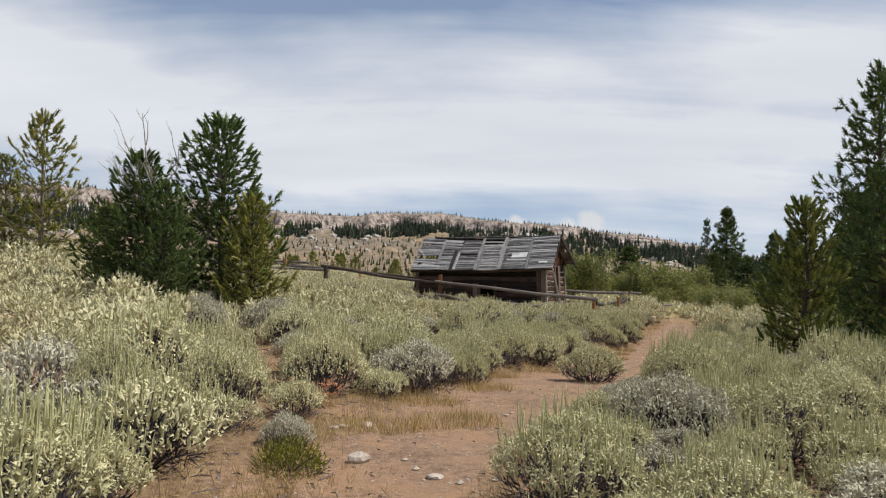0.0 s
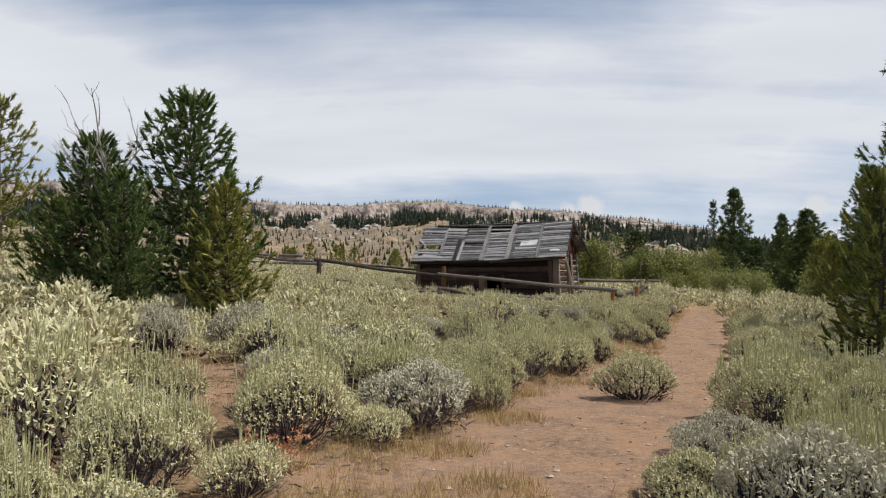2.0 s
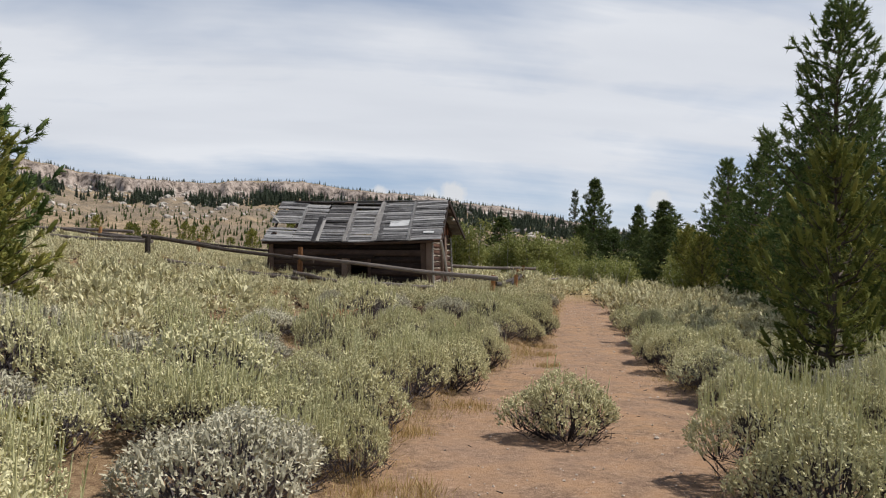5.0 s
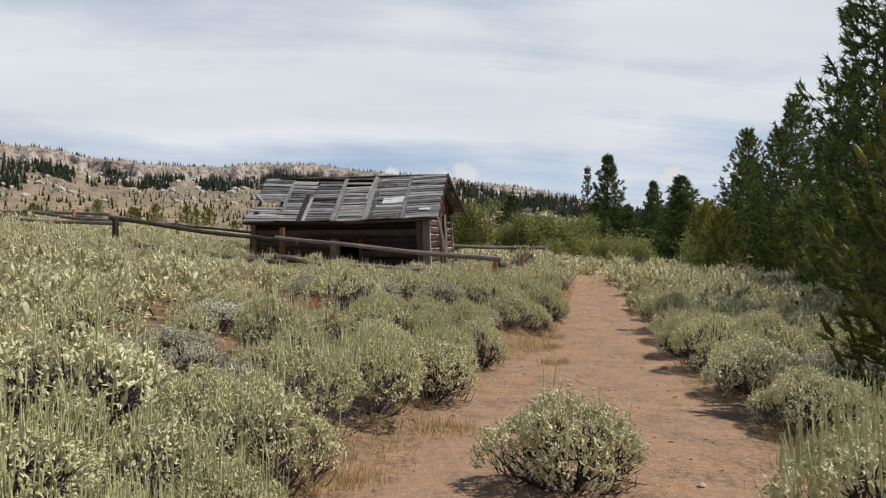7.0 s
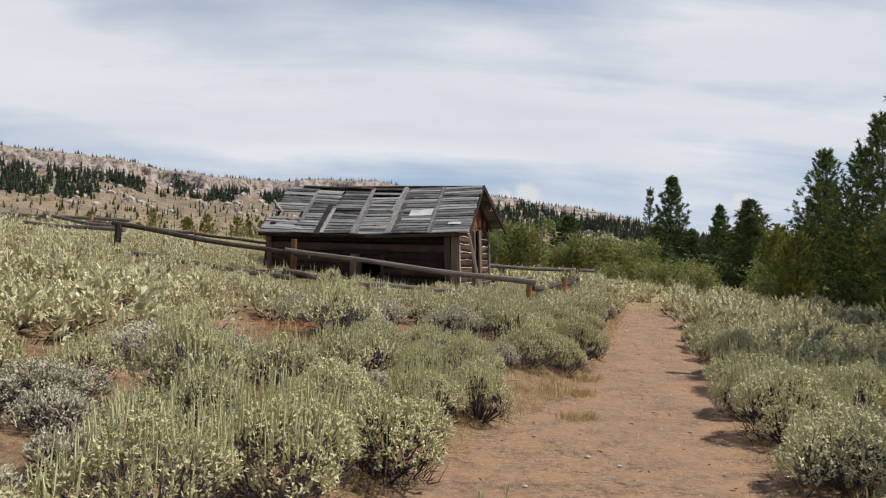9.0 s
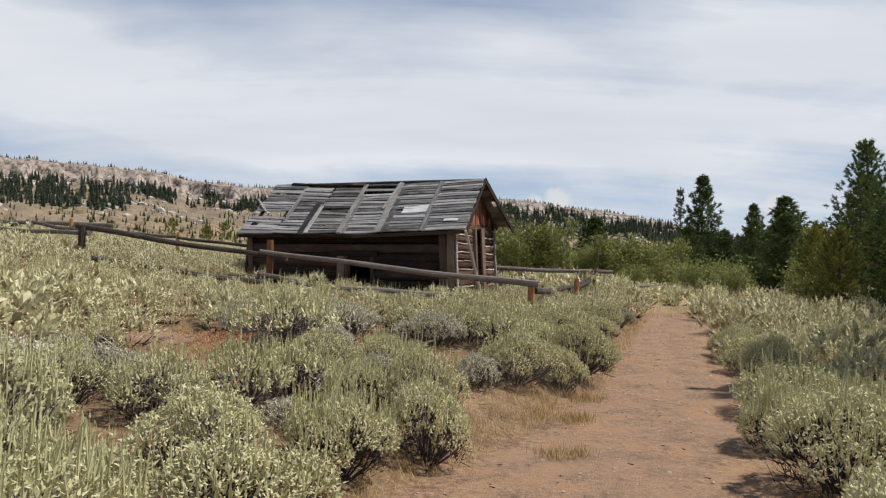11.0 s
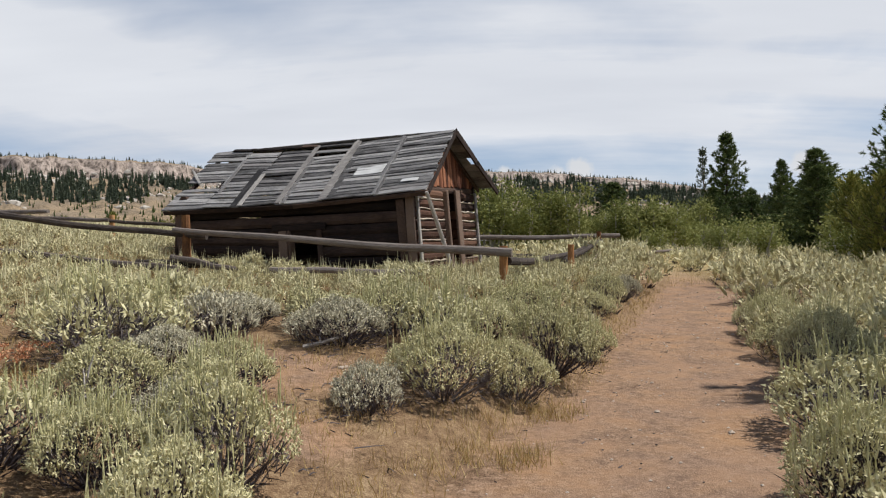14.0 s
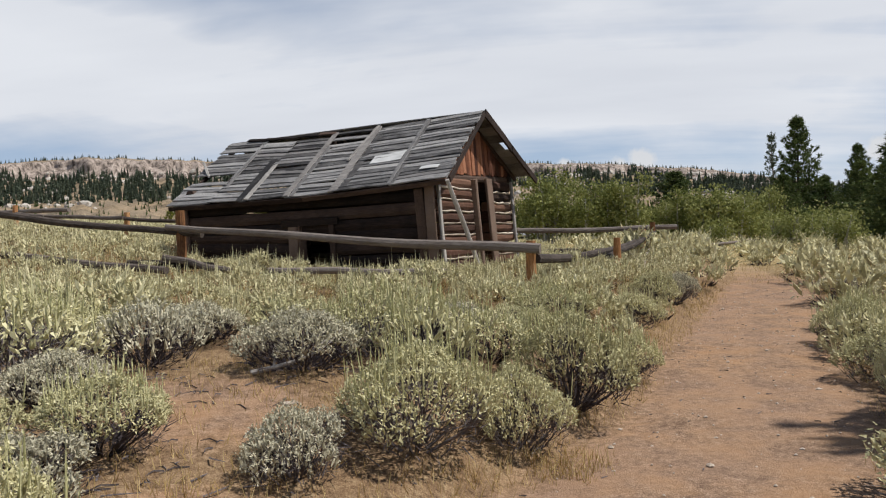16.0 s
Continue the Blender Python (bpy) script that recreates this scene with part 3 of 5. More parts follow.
board("lintel", shear(-3.45, FRONT - 0.13, 1.88), shear(-2.22, FRONT - 0.13, 1.90), 0.07, 0.14, LOG, (0, 0, 1))
pole = Buf().tube([Vector((0.02, -0.06, 2.47)), Vector((0.07, 0.16, 2.08)), Vector((0.11, 0.45, 1.65)), Vector((0.16, 0.70, 1.20)), Vector((0.18, 0.80, 1.00))], [0.035, 0.04, 0.042, 0.04, 0.04], 7, True, 0.1)
part("leaning_pole", pole, PALE, cabin, "pale peeled pole leaning on the gable")

# gable boards under the rake, standing
y = 0.46
while y < BACKWALL - 0.02:
    wd = random.uniform(0.13, 0.19)
    yc = y + wd / 2
    s = yc / 2.27
    top = roof_front(-0.30, s).z - 0.10 if s < 1 else roof_rear(-0.30, (yc - 2.27) / 2.39).z - 0.08
    if top > 2.75:
        board("gable_board", shear(-0.34 - random.uniform(0, 0.02), yc, 2.62 + 0.045 * yc + random.uniform(-0.03, 0.02)), shear(-0.34, yc, top), wd - 0.012, 0.025, GABLE, (1, 0, 0))
    y += wd

# roof: short boards in bays, each row lapping the one below; battens over the joints
BAYS = [0.02, -1.12, -2.25, -3.28, -4.22, -5.10, -6.12]
ROWS_UP = 19
for j in range(6):
    x0, x1 = BAYS[j], BAYS[j + 1]
    for i in range(ROWS_UP):
        if j == 5 and i in (6, 7):
            continue
        if (j == 3 and i == 18) or (j == 2 and i in (15, 17)) or (j == 4 and i == 18):
            continue
        s = (i + 0.5) / ROWS_UP
        slip = random.uniform(-0.008, 0.008) if j < 2 else random.uniform(-0.018, 0.018)
        a = roof_front(x0 - 0.01 + random.uniform(-0.03, 0.03), s + slip, 0.020 + random.uniform(0, 0.012))
        e = roof_front(x1 + 0.01 + random.uniform(-0.03, 0.03), s + random.uniform(-0.012, 0.012) + slip * 0.5, 0.020 + random.uniform(0, 0.02))
        board("roof_board", a, e, 0.168 * random.uniform(0.84, 1.08), 0.026, ROOF_DARK if (j == 3 and 5 < i < 17 and i != 11) or (j == 4 and i in (8, 9, 13)) or random.random() < 0.05 else ROOF, (0, 0.53, -0.85), "", 0.09 + random.uniform(-0.05, 0.07))
for j, (x, wd, mat) in enumerate(((-1.13, 0.07, ROOF), (-2.27, 0.17, BATTEN), (-3.29, 0.12, BATTEN), (-4.20, 0.10, BATTEN), (-5.08, 0.06, ROOF))):
    lo, hi = (0.0, 0.99) if j < 3 else ((0.0, 0.52) if j == 3 else (0.35, 0.9))
    board("batten", roof_front(x + 0.02, lo, 0.052), roof_front(x - 0.02, hi, 0.055), wd, 0.02, mat, (0, 0.53, -0.85))
for x, wd, lo, hi in ((-1.07, 0.07, 0.0, 0.97), (-2.10, 0.13, 0.05, 0.95), (-3.17, 0.08, 0.0, 0.75), (-4.36, 0.15, 0.0, 0.62), (-5.02, 0.08, 0.2, 0.8)):
    board("joint_strip", roof_front(x + 0.03, lo, 0.046), roof_front(x - 0.03, hi, 0.049), wd, 0.014, ROOF_DARK, (0, 0.53, -0.85), "dark weathered strip beside the batten")
board("batten", roof_front(-2.42, 0.45, 0.06), roof_front(-2.30, 1.02, 0.07), 0.06, 0.02, BATTEN, (0, 0.53, -0.85))
board("metal_patch", roof_front(-1.20, 0.415, 0.055), roof_front(-1.83, 0.415, 0.055), 0.37, 0.008, TIN, (0, 0.53, -0.85), "pale flattened tin sheet nailed on the roof")
board("metal_patch", roof_front(-0.28, 0.16, 0.055), roof_front(-0.62, 0.16, 0.055), 0.12, 0.008, TIN, (0, 0.53, -0.85), "pale bleached scrap of board")
for i in range(9):
    s = (i + 0.5) / 9
    x_end = 0.04 if i != 4 else -0.12
    board("rear_roof_board", roof_rear(x_end + random.uniform(-0.05, 0.03), s, 0.02), roof_rear(-6.15, s, 0.02), 0.30, 0.022, ROOF, (0, -0.4, -0.9), "", 0.0)
for x in (-0.36, -1.2, -2.3, -3.3, -4.3, -5.2, -5.95):
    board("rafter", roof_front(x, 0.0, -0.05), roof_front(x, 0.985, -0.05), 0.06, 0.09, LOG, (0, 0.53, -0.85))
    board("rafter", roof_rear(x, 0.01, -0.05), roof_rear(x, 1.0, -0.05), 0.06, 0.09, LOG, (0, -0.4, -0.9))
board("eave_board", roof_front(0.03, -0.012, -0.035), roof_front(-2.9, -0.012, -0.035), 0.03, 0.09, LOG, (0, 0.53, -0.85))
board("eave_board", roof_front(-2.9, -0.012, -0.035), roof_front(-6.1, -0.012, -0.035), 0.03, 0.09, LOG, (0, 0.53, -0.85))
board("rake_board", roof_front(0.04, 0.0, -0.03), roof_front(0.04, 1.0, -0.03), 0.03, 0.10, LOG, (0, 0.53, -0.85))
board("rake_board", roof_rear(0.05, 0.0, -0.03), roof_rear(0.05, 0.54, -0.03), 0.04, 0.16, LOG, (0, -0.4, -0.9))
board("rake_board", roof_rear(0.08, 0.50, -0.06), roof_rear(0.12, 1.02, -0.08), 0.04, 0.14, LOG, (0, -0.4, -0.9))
for i in range(5):
    x = -3.3 - i * 0.45
    board("ridge_scrap", roof_front(x, 0.985, 0.06), roof_front(x - random.uniform(0.4, 0.6), 0.99, 0.08), 0.10, 0.03, LOG, (0, 0.53, -0.85))
board("broken_slat", roof_front(-5.75, 0.40, 0.05), roof_front(-6.25, 0.62, 0.12), 0.05, 0.02, BATTEN, (0, 0.53, -0.85))

# ---- pole fence ----
random.seed(11)
fence = tagged(new("pole_fence"), "weathered pole fence with sagging rails and short posts", "fence")


def fence_post(x, y, top, r=0.075, lean=0.0, mat=None):
    z = surface(x, y) - 0.15
    h = top - z
    pts = [(0, 0, 0), (lean * 0.3, 0, h * 0.35), (lean * 0.7, 0.01, h * 0.7), (lean, 0, h)]
    return part("post", Buf().tube(pts, [r * 1.05, r, r * 0.97, r * 0.92], 9, True, 0.12), mat or POST, fence, "", pose(x, y, z, 0, 0, random.uniform(0, 90)))


def fence_rail(a, b, r0=0.07, r1=0.05, sag=0.06, bend=0.0, mat=None, name="rail"):
    a, b = Vector(a), Vector(b)
    ln = (b - a).length
    pts, rad = [], []
    for i in range(11):
        t = i / 10
        pts.append((ln * t, bend * math.sin(math.pi * t) + 0.02 * math.sin(7 * t + a.x), -sag * math.sin(math.pi * t) + 0.012 * math.sin(11 * t + a.y)))
        rad.append(r0 + (r1 - r0) * t)
    return part(name, Buf().tube(pts, rad, 9, True, 0.10), mat or RAIL, fence, "", along(a, b))


fence_post(5.35, 27.60, 1.42)
fence_post(7.08, 31.26, 1.38, 0.07)
fence_post(8.29, 35.30, 1.52, 0.085)
fence_post(8.63, 35.75, 1.68, 0.07)
fence_post(-0.36, 29.24, 2.14, 0.08)
fence_post(-5.05, 30.35, 2.38, 0.09, 0.0, RAIL)
fence_post(-8.0, 36.2, 2.85, 0.07)
fence_post(-4.2, 34.8, 2.45, 0.07, 0.02)
fence_post(-10.3, 38.2, 2.85, 0.08, 0.0, RAIL)
fence_rail((-5.25, 30.48, 2.42), (0.05, 29.10, 1.73), 0.07, 0.055, 0.04)
fence_rail((-0.55, 29.14, 1.88), (5.47, 27.48, 1.30), 0.05, 0.072, 0.03)
fence_rail((5.40, 27.62, 1.16), (8.2, 34.9, 1.30), 0.07, 0.06, 0.12, 0.05)
fence_rail((6.9, 31.2, 1.02), (8.7, 35.8, 1.45), 0.06, 0.05, 0.02)
fence_rail((4.2, 36.1, 1.64), (9.3, 36.2, 1.55), 0.07, 0.06, 0.03)
fence_rail((5.4, 35.8, 1.10), (8.7, 35.9, 1.10), 0.06, 0.06, 0.05)
fence_rail((8.5, 35.5, 1.05), (7.6, 32.0, 0.72), 0.055, 0.05, 0.0)
fence_rail((-4.95, 30.55, 2.24), (-10.4, 34.5, 2.55), 0.06, 0.05, 0.06)
fence_rail((-5.2, 31.2, 2.30), (-10.3, 38.0, 2.85), 0.055, 0.06, 0.05)
fence_rail((-7.0, 37.0, 2.72), (-16.5, 41.0, 3.10), 0.06, 0.08, 0.06)
fence_rail((-9.6, 36.0, 2.62), (-18.0, 40.0, 2.95), 0.06, 0.07, 0.08)
fence_rail((-4.2, 34.7, 2.30), (-0.8, 34.9, 2.02), 0.045, 0.05, 0.03)
fence_rail((-4.2, 34.7, 2.32), (-7.9, 36.1, 2.60), 0.05, 0.05, 0.03)
fence_rail((-4.3, 29.0, 1.66), (-0.2, 28.3, 1.17), 0.07, 0.06, 0.02, 0.1, None, "fallen_rail")
fence_rail((-0.55, 29.0, 1.38), (0.75, 28.5, 1.12), 0.06, 0.05, 0.0, 0.0, None, "fallen_rail")
fence_rail((-1.3, 29.3, 1.30), (0.3, 28.9, 1.20), 0.06, 0.06, 0.0, 0.0, None, "fallen_rail")
fence_rail((1.2, 28.9, 1.10), (4.1, 28.6, 0.98), 0.06, 0.05, 0.0, 0.0, None, "fallen_rail")
fence_rail((10.5, 46.0, 0.75), (17.8, 57.0, 0.75), 0.07, 0.07, 0.05)
fence_rail((17.8, 57.0, 0.75), (21.5, 58.5, 0.6), 0.07, 0.06, 0.05)
part("base_plank", plank(0.55, 0.16, 0.08), RAIL, fence, "short plank at the foot of the post", along((5.05, 27.35, surface(5.05, 27.35) + 0.05), (5.6, 27.4, surface(5.6, 27.4) + 0.05)))

# ---- trees ----
def pine(name, seed, height, spread, whorls, per, leaf, mat, bare=0.08, shape=1.0, dense=1.0, droop=0.0, needles=20, thin=0.17, shoots=5.0, power=0.8):
    """A pine: tapered trunk, whorls of limbs that turn up at the tips, bottle-brush shoots of needles. Returns the thing at the origin."""
    global RNG
    RNG = np.random.default_rng(seed)
    random.seed(seed)
    tree = new(name)
    wood, crown = Buf(), Buf()
    wob = [Vector((random.uniform(-1, 1), random.uniform(-1, 1), 0)) * 0.012 * height for _ in range(6)]
    stem = [Vector((0, 0, height * t)) + wob[i] * (1 if 0 < i else 0) for i, t in enumerate((0, 0.2, 0.4, 0.6, 0.8, 1.0))]
    r0 = 0.016 * height + 0.02
    wood.tube(stem, [r0, r0 * 0.8, r0 * 0.62, r0 * 0.42, r0 * 0.22, 0.012], 7)

    def on_stem(z):
        t = min(max(z / height, 0), 0.999) * 5
        i = int(t)
        return stem[i].lerp(stem[i + 1], t - i)

    bases, ways, lens, hearts = [], [], [], []

    def shoot(p, d, n_leaf, reach):
        d = d / (np.linalg.norm(d) + 1e-9)
        hearts.append((p - d * 0.2 * reach, d, reach * 1.3 + leaf * 0.3))
        t = RNG.random(n_leaf)
        bases.append(p + np.outer(t, d * reach))
        ways.append(d * 0.6 + RNG.normal(size=(n_leaf, 3)) * 0.5)
        lens.append(np.full(n_leaf, leaf) * RNG.uniform(0.7, 1.2, n_leaf))

    for wi in range(whorls):
        t = bare + (1 - bare) * (wi + random.uniform(-0.3, 0.3)) / whorls
        t = min(max(t, 0.03), 0.985)
        z = height * t
        prof = ((1 - t) ** power) * min(1, 0.55 + t * 2.2) * shape + 0.05
        for k in range(per):
            a = 2 * math.pi * (k + random.random()) / per + wi
            ln = spread * prof * random.uniform(0.55, 1.2)
            rise = 0.15 + 0.75 * t - droop + random.uniform(-0.12, 0.12)
            p0 = on_stem(z)
            mid = p0 + Vector((math.cos(a), math.sin(a), rise * 0.7)) * ln * 0.5
            tip = p0 + Vector((math.cos(a) * 0.95, math.sin(a) * 0.95, rise * 1.1 + 0.12)) * ln
            wood.tube([p0, mid, tip], [0.012 + 0.012 * ln, 0.008 + 0.006 * ln, 0.004], 3, False)
            count = max(3, int(ln * shoots * dense))
            for q in range(count):
                u = 0.22 + 0.78 * (q + random.random()) / count
                b = (p0.lerp(mid, u * 2) if u < 0.5 else mid.lerp(tip, u * 2 - 1))
                side = RNG.normal(size=3) * np.array([1, 1, 0.5])
                out = np.array([math.cos(a), math.sin(a), 0.55 + 0.5 * t]) * 0.8 + side * 0.75
                reach = random.uniform(0.10, 0.22) * (0.7 + 0.25 * height / 5)
                off = b + Vector(side) * (0.10 * ln * (1.1 - u * 0.6))
                shoot(np.array(off), out, needles, reach)
            shoot(np.array(tip), np.array([math.cos(a) * 0.5, math.sin(a) * 0.5, 0.9]), needles + 6, 0.24)
    for i in range(4):
        shoot(np.array(on_stem(height * (0.9 + 0.03 * i))), np.array([0.1 * random.uniform(-1, 1), 0.1, 1.0]), 26, 0.25)
    crown.buds(np.array([q[0] for q in hearts]), np.array([q[1] for q in hearts]), [q[2] for q in hearts], [q[2] * 0.115 for q in hearts], 4)
    crown.leaves(np.concatenate(bases), np.concatenate(ways), np.concatenate(lens), np.full(sum(map(len, lens)), leaf * thin))
    part("trunk", wood, BARK, tree)
    part("crown", crown, mat, tree)
    return tree


def set_down(tree, x, y, h_scale, turn, label, category, group="", sink=0.05, width=None):
    tree.matrix_basis = pose(x, y, surface(x, y) - sink, 0, 0, turn)
    tree.scale = (width or h_scale, width or h_scale, h_scale)
    return tagged(tree, label, category, group)


def again(tree, x, y, h_scale, turn, label="", sink=0.05, width=None):
    t = copy_thing(tree, pose(x, y, surface(x, y) - sink, 0, 0, turn))
    t.scale = (width or h_scale, width or h_scale, h_scale)
    if label:
        t["label"] = label
    return t


big = set_down(pine("pine_tree", 31, 9.0, 2.45, 26, 7, 0.17, NEEDLE, 0.03, 1.0, 1.1, 0.0, 24, 0.2, 5.5), 13.44, 23.2, 1.0, 20, "tall dark green pine with upswept limbs", "tree", "pines beside the trail")
again(big, 16.6, 20.6, 0.78, 310)
again(big, 17.5, 27.0, 0.80, 100)
wood_pine = set_down(pine("pine_tree", 33, 9.0, 3.2, 23, 7, 0.24, NEEDLE, 0.0, 1.0, 0.9, 0.25, 17, 0.22, 4.5, 1.0), 20.0, 33.0, 0.93, 200, "dark green pine at the edge of the woods", "tree", "pines beside the trail")
for x, y, k, turn in ((24.0, 42.0, 1.0, 50), (26.5, 47.0, 0.92, 140), (22.2, 37.0, 0.75, 260), (30.4, 56.8, 1.08, 10), (28.6, 45.0, 0.8, 90)):
    again(wood_pine, x, y, k, turn)
young = set_down(pine("young_pine", 8, 3.6, 1.08, 18, 6, 0.10, NEEDLE_YOUNG, 0.02, 1.0, 1.3, 0.0, 24, 0.22, 8.0), 7.3, 15.4, 1.0, 0, "bushy yellow-green young pine rising out of the sagebrush", "tree", "young pines")
for x, y, k, turn in ((12.4, 17.6, 1.35, 80), (12.9, 20.4, 1.2, 190), (19.8, 41.4, 0.95, 30), (24.5, 52.0, 1.1, 120), (22.0, 46.0, 0.9, 75), (-4.75, 17.8, 0.82, 140), (-8.4, 18.2, 0.66, 250)):
    again(young, x, y, k, turn, "", 0.05, k * (1.2 if x < 0 else 1.15))
dark = set_down(pine("bushy_pine", 17, 4.9, 1.55, 20, 7, 0.115, NEEDLE, 0.02, 1.05, 1.25, 0.0, 26, 0.22, 7.0), -5.87, 18.94, 1.0, 40, "bushy dark green young pine with upright shoots", "tree", "young pines on the slope", 0.05, 1.2)
again(dark, -7.35, 17.5, 0.75, 150, "", 0.05, 0.95)
again(dark, -6.55, 17.1, 0.62, 280, "", 0.05, 0.62)
small = set_down(pine("small_pine", 19, 3.6, 1.3, 10, 5, 0.26, NEEDLE_YOUNG, 0.02, 1.0, 0.8, 0.0, 9, 0.28, 3.5), -2.5, 95.0, 1.1, 0, "small green pine at the foot of the far slope", "tree", "small pines below the hillside")
sparse = set_down(pine("sparse_pine", 23, 5.0, 1.75, 15, 6, 0.13, NEEDLE_YOUNG, 0.04, 1.0, 1.0, 0.0, 20, 0.22, 5.5), -13.4, 24.2, 1.0, 0, "thin young pine with yellowing lower needles", "tree", "young pines on the slope")
again(sparse, -15.0, 24.8, 0.7, 90)
spire = set_down(pine("spire_pine", 41, 14.0, 3.7, 27, 7, 0.42, NEEDLE_MID, 0.02, 1.0, 0.8, 0.3, 13, 0.24, 4.2, 1.05), 40.0, 108.0, 1.0, 0, "tall narrow dark green conifer standing apart", "tree", "far conifers", 0.05, 1.25)
for x, y, k, turn, wd in ((45.0, 104.0, 0.72, 30, 0.7), (36.0, 78.0, 0.60, 60, 1.0), (42.5, 98.0, 0.55, 90, 0.8), (33.0, 71.0, 0.45, 130, 0.8), (36.6, 103.0, 0.50, 170, 0.8), (43.5, 109.0, 0.5, 210, 0.8), (30.0, 66.0, 0.42, 250, 0.7), (38.5, 84.0, 0.5, 280, 0.8), (33.5, 62.0, 0.6, 310, 0.9), (22.0, 92.0, 0.5, 20, 1.0)):
    again(spire, x, y, k, turn, "", 0.05, wd * 1.25)
for x, y, k, turn in ((15.4, 24.8, 0.9, 10), (17.0, 29.5, 1.0, 60), (18.2, 31.5, 0.9, 110), (20.2, 36.0, 1.1, 160), (22.3, 39.5, 1.0, 210), (24.6, 44.5, 1.1, 260), (18.6, 26.0, 0.9, 310), (27.0, 50.5, 1.2, 20), (29.0, 60.0, 1.3, 70), (14.4, 19.6, 0.8, 130), (15.0, 22.4, 0.7, 200), (31.5, 64.0, 1.3, 250)):
    again(small, x, y, k, turn, "small yellow-green pine at the edge of the woods")
lacy = set_down(pine("thin_pine", 43, 12.8, 1.9, 17, 4, 0.36, NEEDLE_HAZY, 0.25, 1.0, 0.7, 0.1, 10, 0.2, 2.5), 39.0, 113.0, 1.0, 0, "thin half-bare conifer beside the tall one", "tree")
random.seed(77)
for i in range(26):
    x = -34 + i * 1.62 + random.uniform(-0.7, 0.7)
    if -34 < x < -18 and i % 2:
        continue
    again(small, x, random.uniform(84, 104), random.uniform(0.45, 0.8) * (1.0 if x > -20 else 1.25), random.uniform(0, 360), "", 0.05, 0.8)


def dead_tree(name, seed, height):
    """A bare dead trunk with forking grey branches."""
    random.seed(seed)
    b = Buf()

    def grow(p, d, ln, r, depth):
        mid = p + d * ln * 0.5 + Vector((random.uniform(-1, 1), random.uniform(-1, 1), 0.3)) * ln * 0.06
        tip = p + d * ln
        b.tube([p, mid, tip], [r, r * 0.75, r * 0.45], 5, False)
        if depth:
            for _ in range(random.choice((2, 3, 3))):
                at2 = p.lerp(tip, random.uniform(0.45, 0.98))
                nd = (d + Vector((random.uniform(-1, 1), random.uniform(-1, 1), random.uniform(-0.1, 0.6))) * 0.75).normalized()
                grow(at2, nd, ln * random.uniform(0.4, 0.62), r * 0.5, depth - 1)

    grow(Vector((0, 0, 0)), Vector((0.04, 0, 1)).normalized(), height * 0.75, 0.045, 0)
    for k in range(14):
        z = height * random.uniform(0.4, 0.76)
        a = random.uniform(0, 6.3)
        grow(Vector((0.03 * z, 0, z)), Vector((math.cos(a) * 0.5, math.sin(a) * 0.5, 0.85)).normalized(), height * 0.34, 0.026, 2)
    tree = new(name)
    part("trunk", b, DEAD, tree)
    return tree


snag = set_down(dead_tree("dead_tree", 3, 4.0), -7.23, 17.7, 1.0, 0, "bare dead grey tree among young pines", "tree")


def broadleaf(name, seed, height, spread, leaf, n_leaf, mat, bark):
    """A small many-stemmed broadleaf: pale stems, a ragged crown of leaf clumps."""
    global RNG
    RNG = np.random.default_rng(seed)
    random.seed(seed)
    tree, wood, crown = new(name), Buf(), Buf()
    clumps = []
    for k in range(5):
        a = random.uniform(0, 6.3)
        foot = Vector((math.cos(a), math.sin(a), 0)) * spread * 0.18
        top = Vector((math.cos(a) * spread * random.uniform(0.1, 0.5), math.sin(a) * spread * random.uniform(0.1, 0.5), height * random.uniform(0.75, 0.98)))
        mid = foot.lerp(top, 0.5) + Vector((random.uniform(-1, 1), random.uniform(-1, 1), 0)) * 0.1
        wood.tube([foot, mid, top], [0.075, 0.055, 0.015], 5, False)
        for _ in range(9):
            t = random.uniform(0.30, 1.0)
            p = foot.lerp(top, t) + Vector((random.uniform(-1, 1), random.uniform(-1, 1), random.uniform(-0.3, 0.5))) * spread * 0.36 * (1.2 - t * 0.6)
            wood.tube([foot.lerp(top, t * 0.9), p], [0.012, 0.004], 3, False)
            clumps.append(p)
    c = np.array(clumps)
    pick = c[RNG.integers(0, len(c), n_leaf)]
    off = RNG.normal(size=(n_leaf, 3)) * spread * 0.14
    crown.leaves(pick + off, RNG.normal(size=(n_leaf, 3)) + [0, 0, 0.3], RNG.uniform(0.7, 1.3, n_leaf) * leaf, np.full(n_leaf, leaf * 0.8))
    part("stem_tangle", wood, bark, tree, "pale slender stems")
    part("crown", crown, mat, tree)
    return tree


aspen = set_down(broadleaf("aspen", 3, 4.4, 2.0, 0.17, 2600, ASPEN, PALE_BARK), 8.5, 74.0, 1.0, 0, "green aspen in a thicket with pale stems", "tree", "aspen thicket")
aspen_b = set_down(broadleaf("aspen", 4, 3.6, 2.3, 0.17, 2600, ASPEN, PALE_BARK), 11.0, 71.0, 1.0, 0, "low rounded green aspen in a thicket", "tree", "aspen thicket")
random.seed(9)
for i in range(34):
    d = random.uniform(54, 66)
    az = radians(2.0 + 17.5 * (i + random.random()) / 34)
    x, y = 5.0 + d * math.sin(az), 17.3 + d * math.cos(az)
    again(random.choice((aspen, aspen_b)), x, y, random.choice((0.7, 0.85, 1.0, 1.25)) * random.uniform(0.9, 1.1), random.uniform(0, 360))
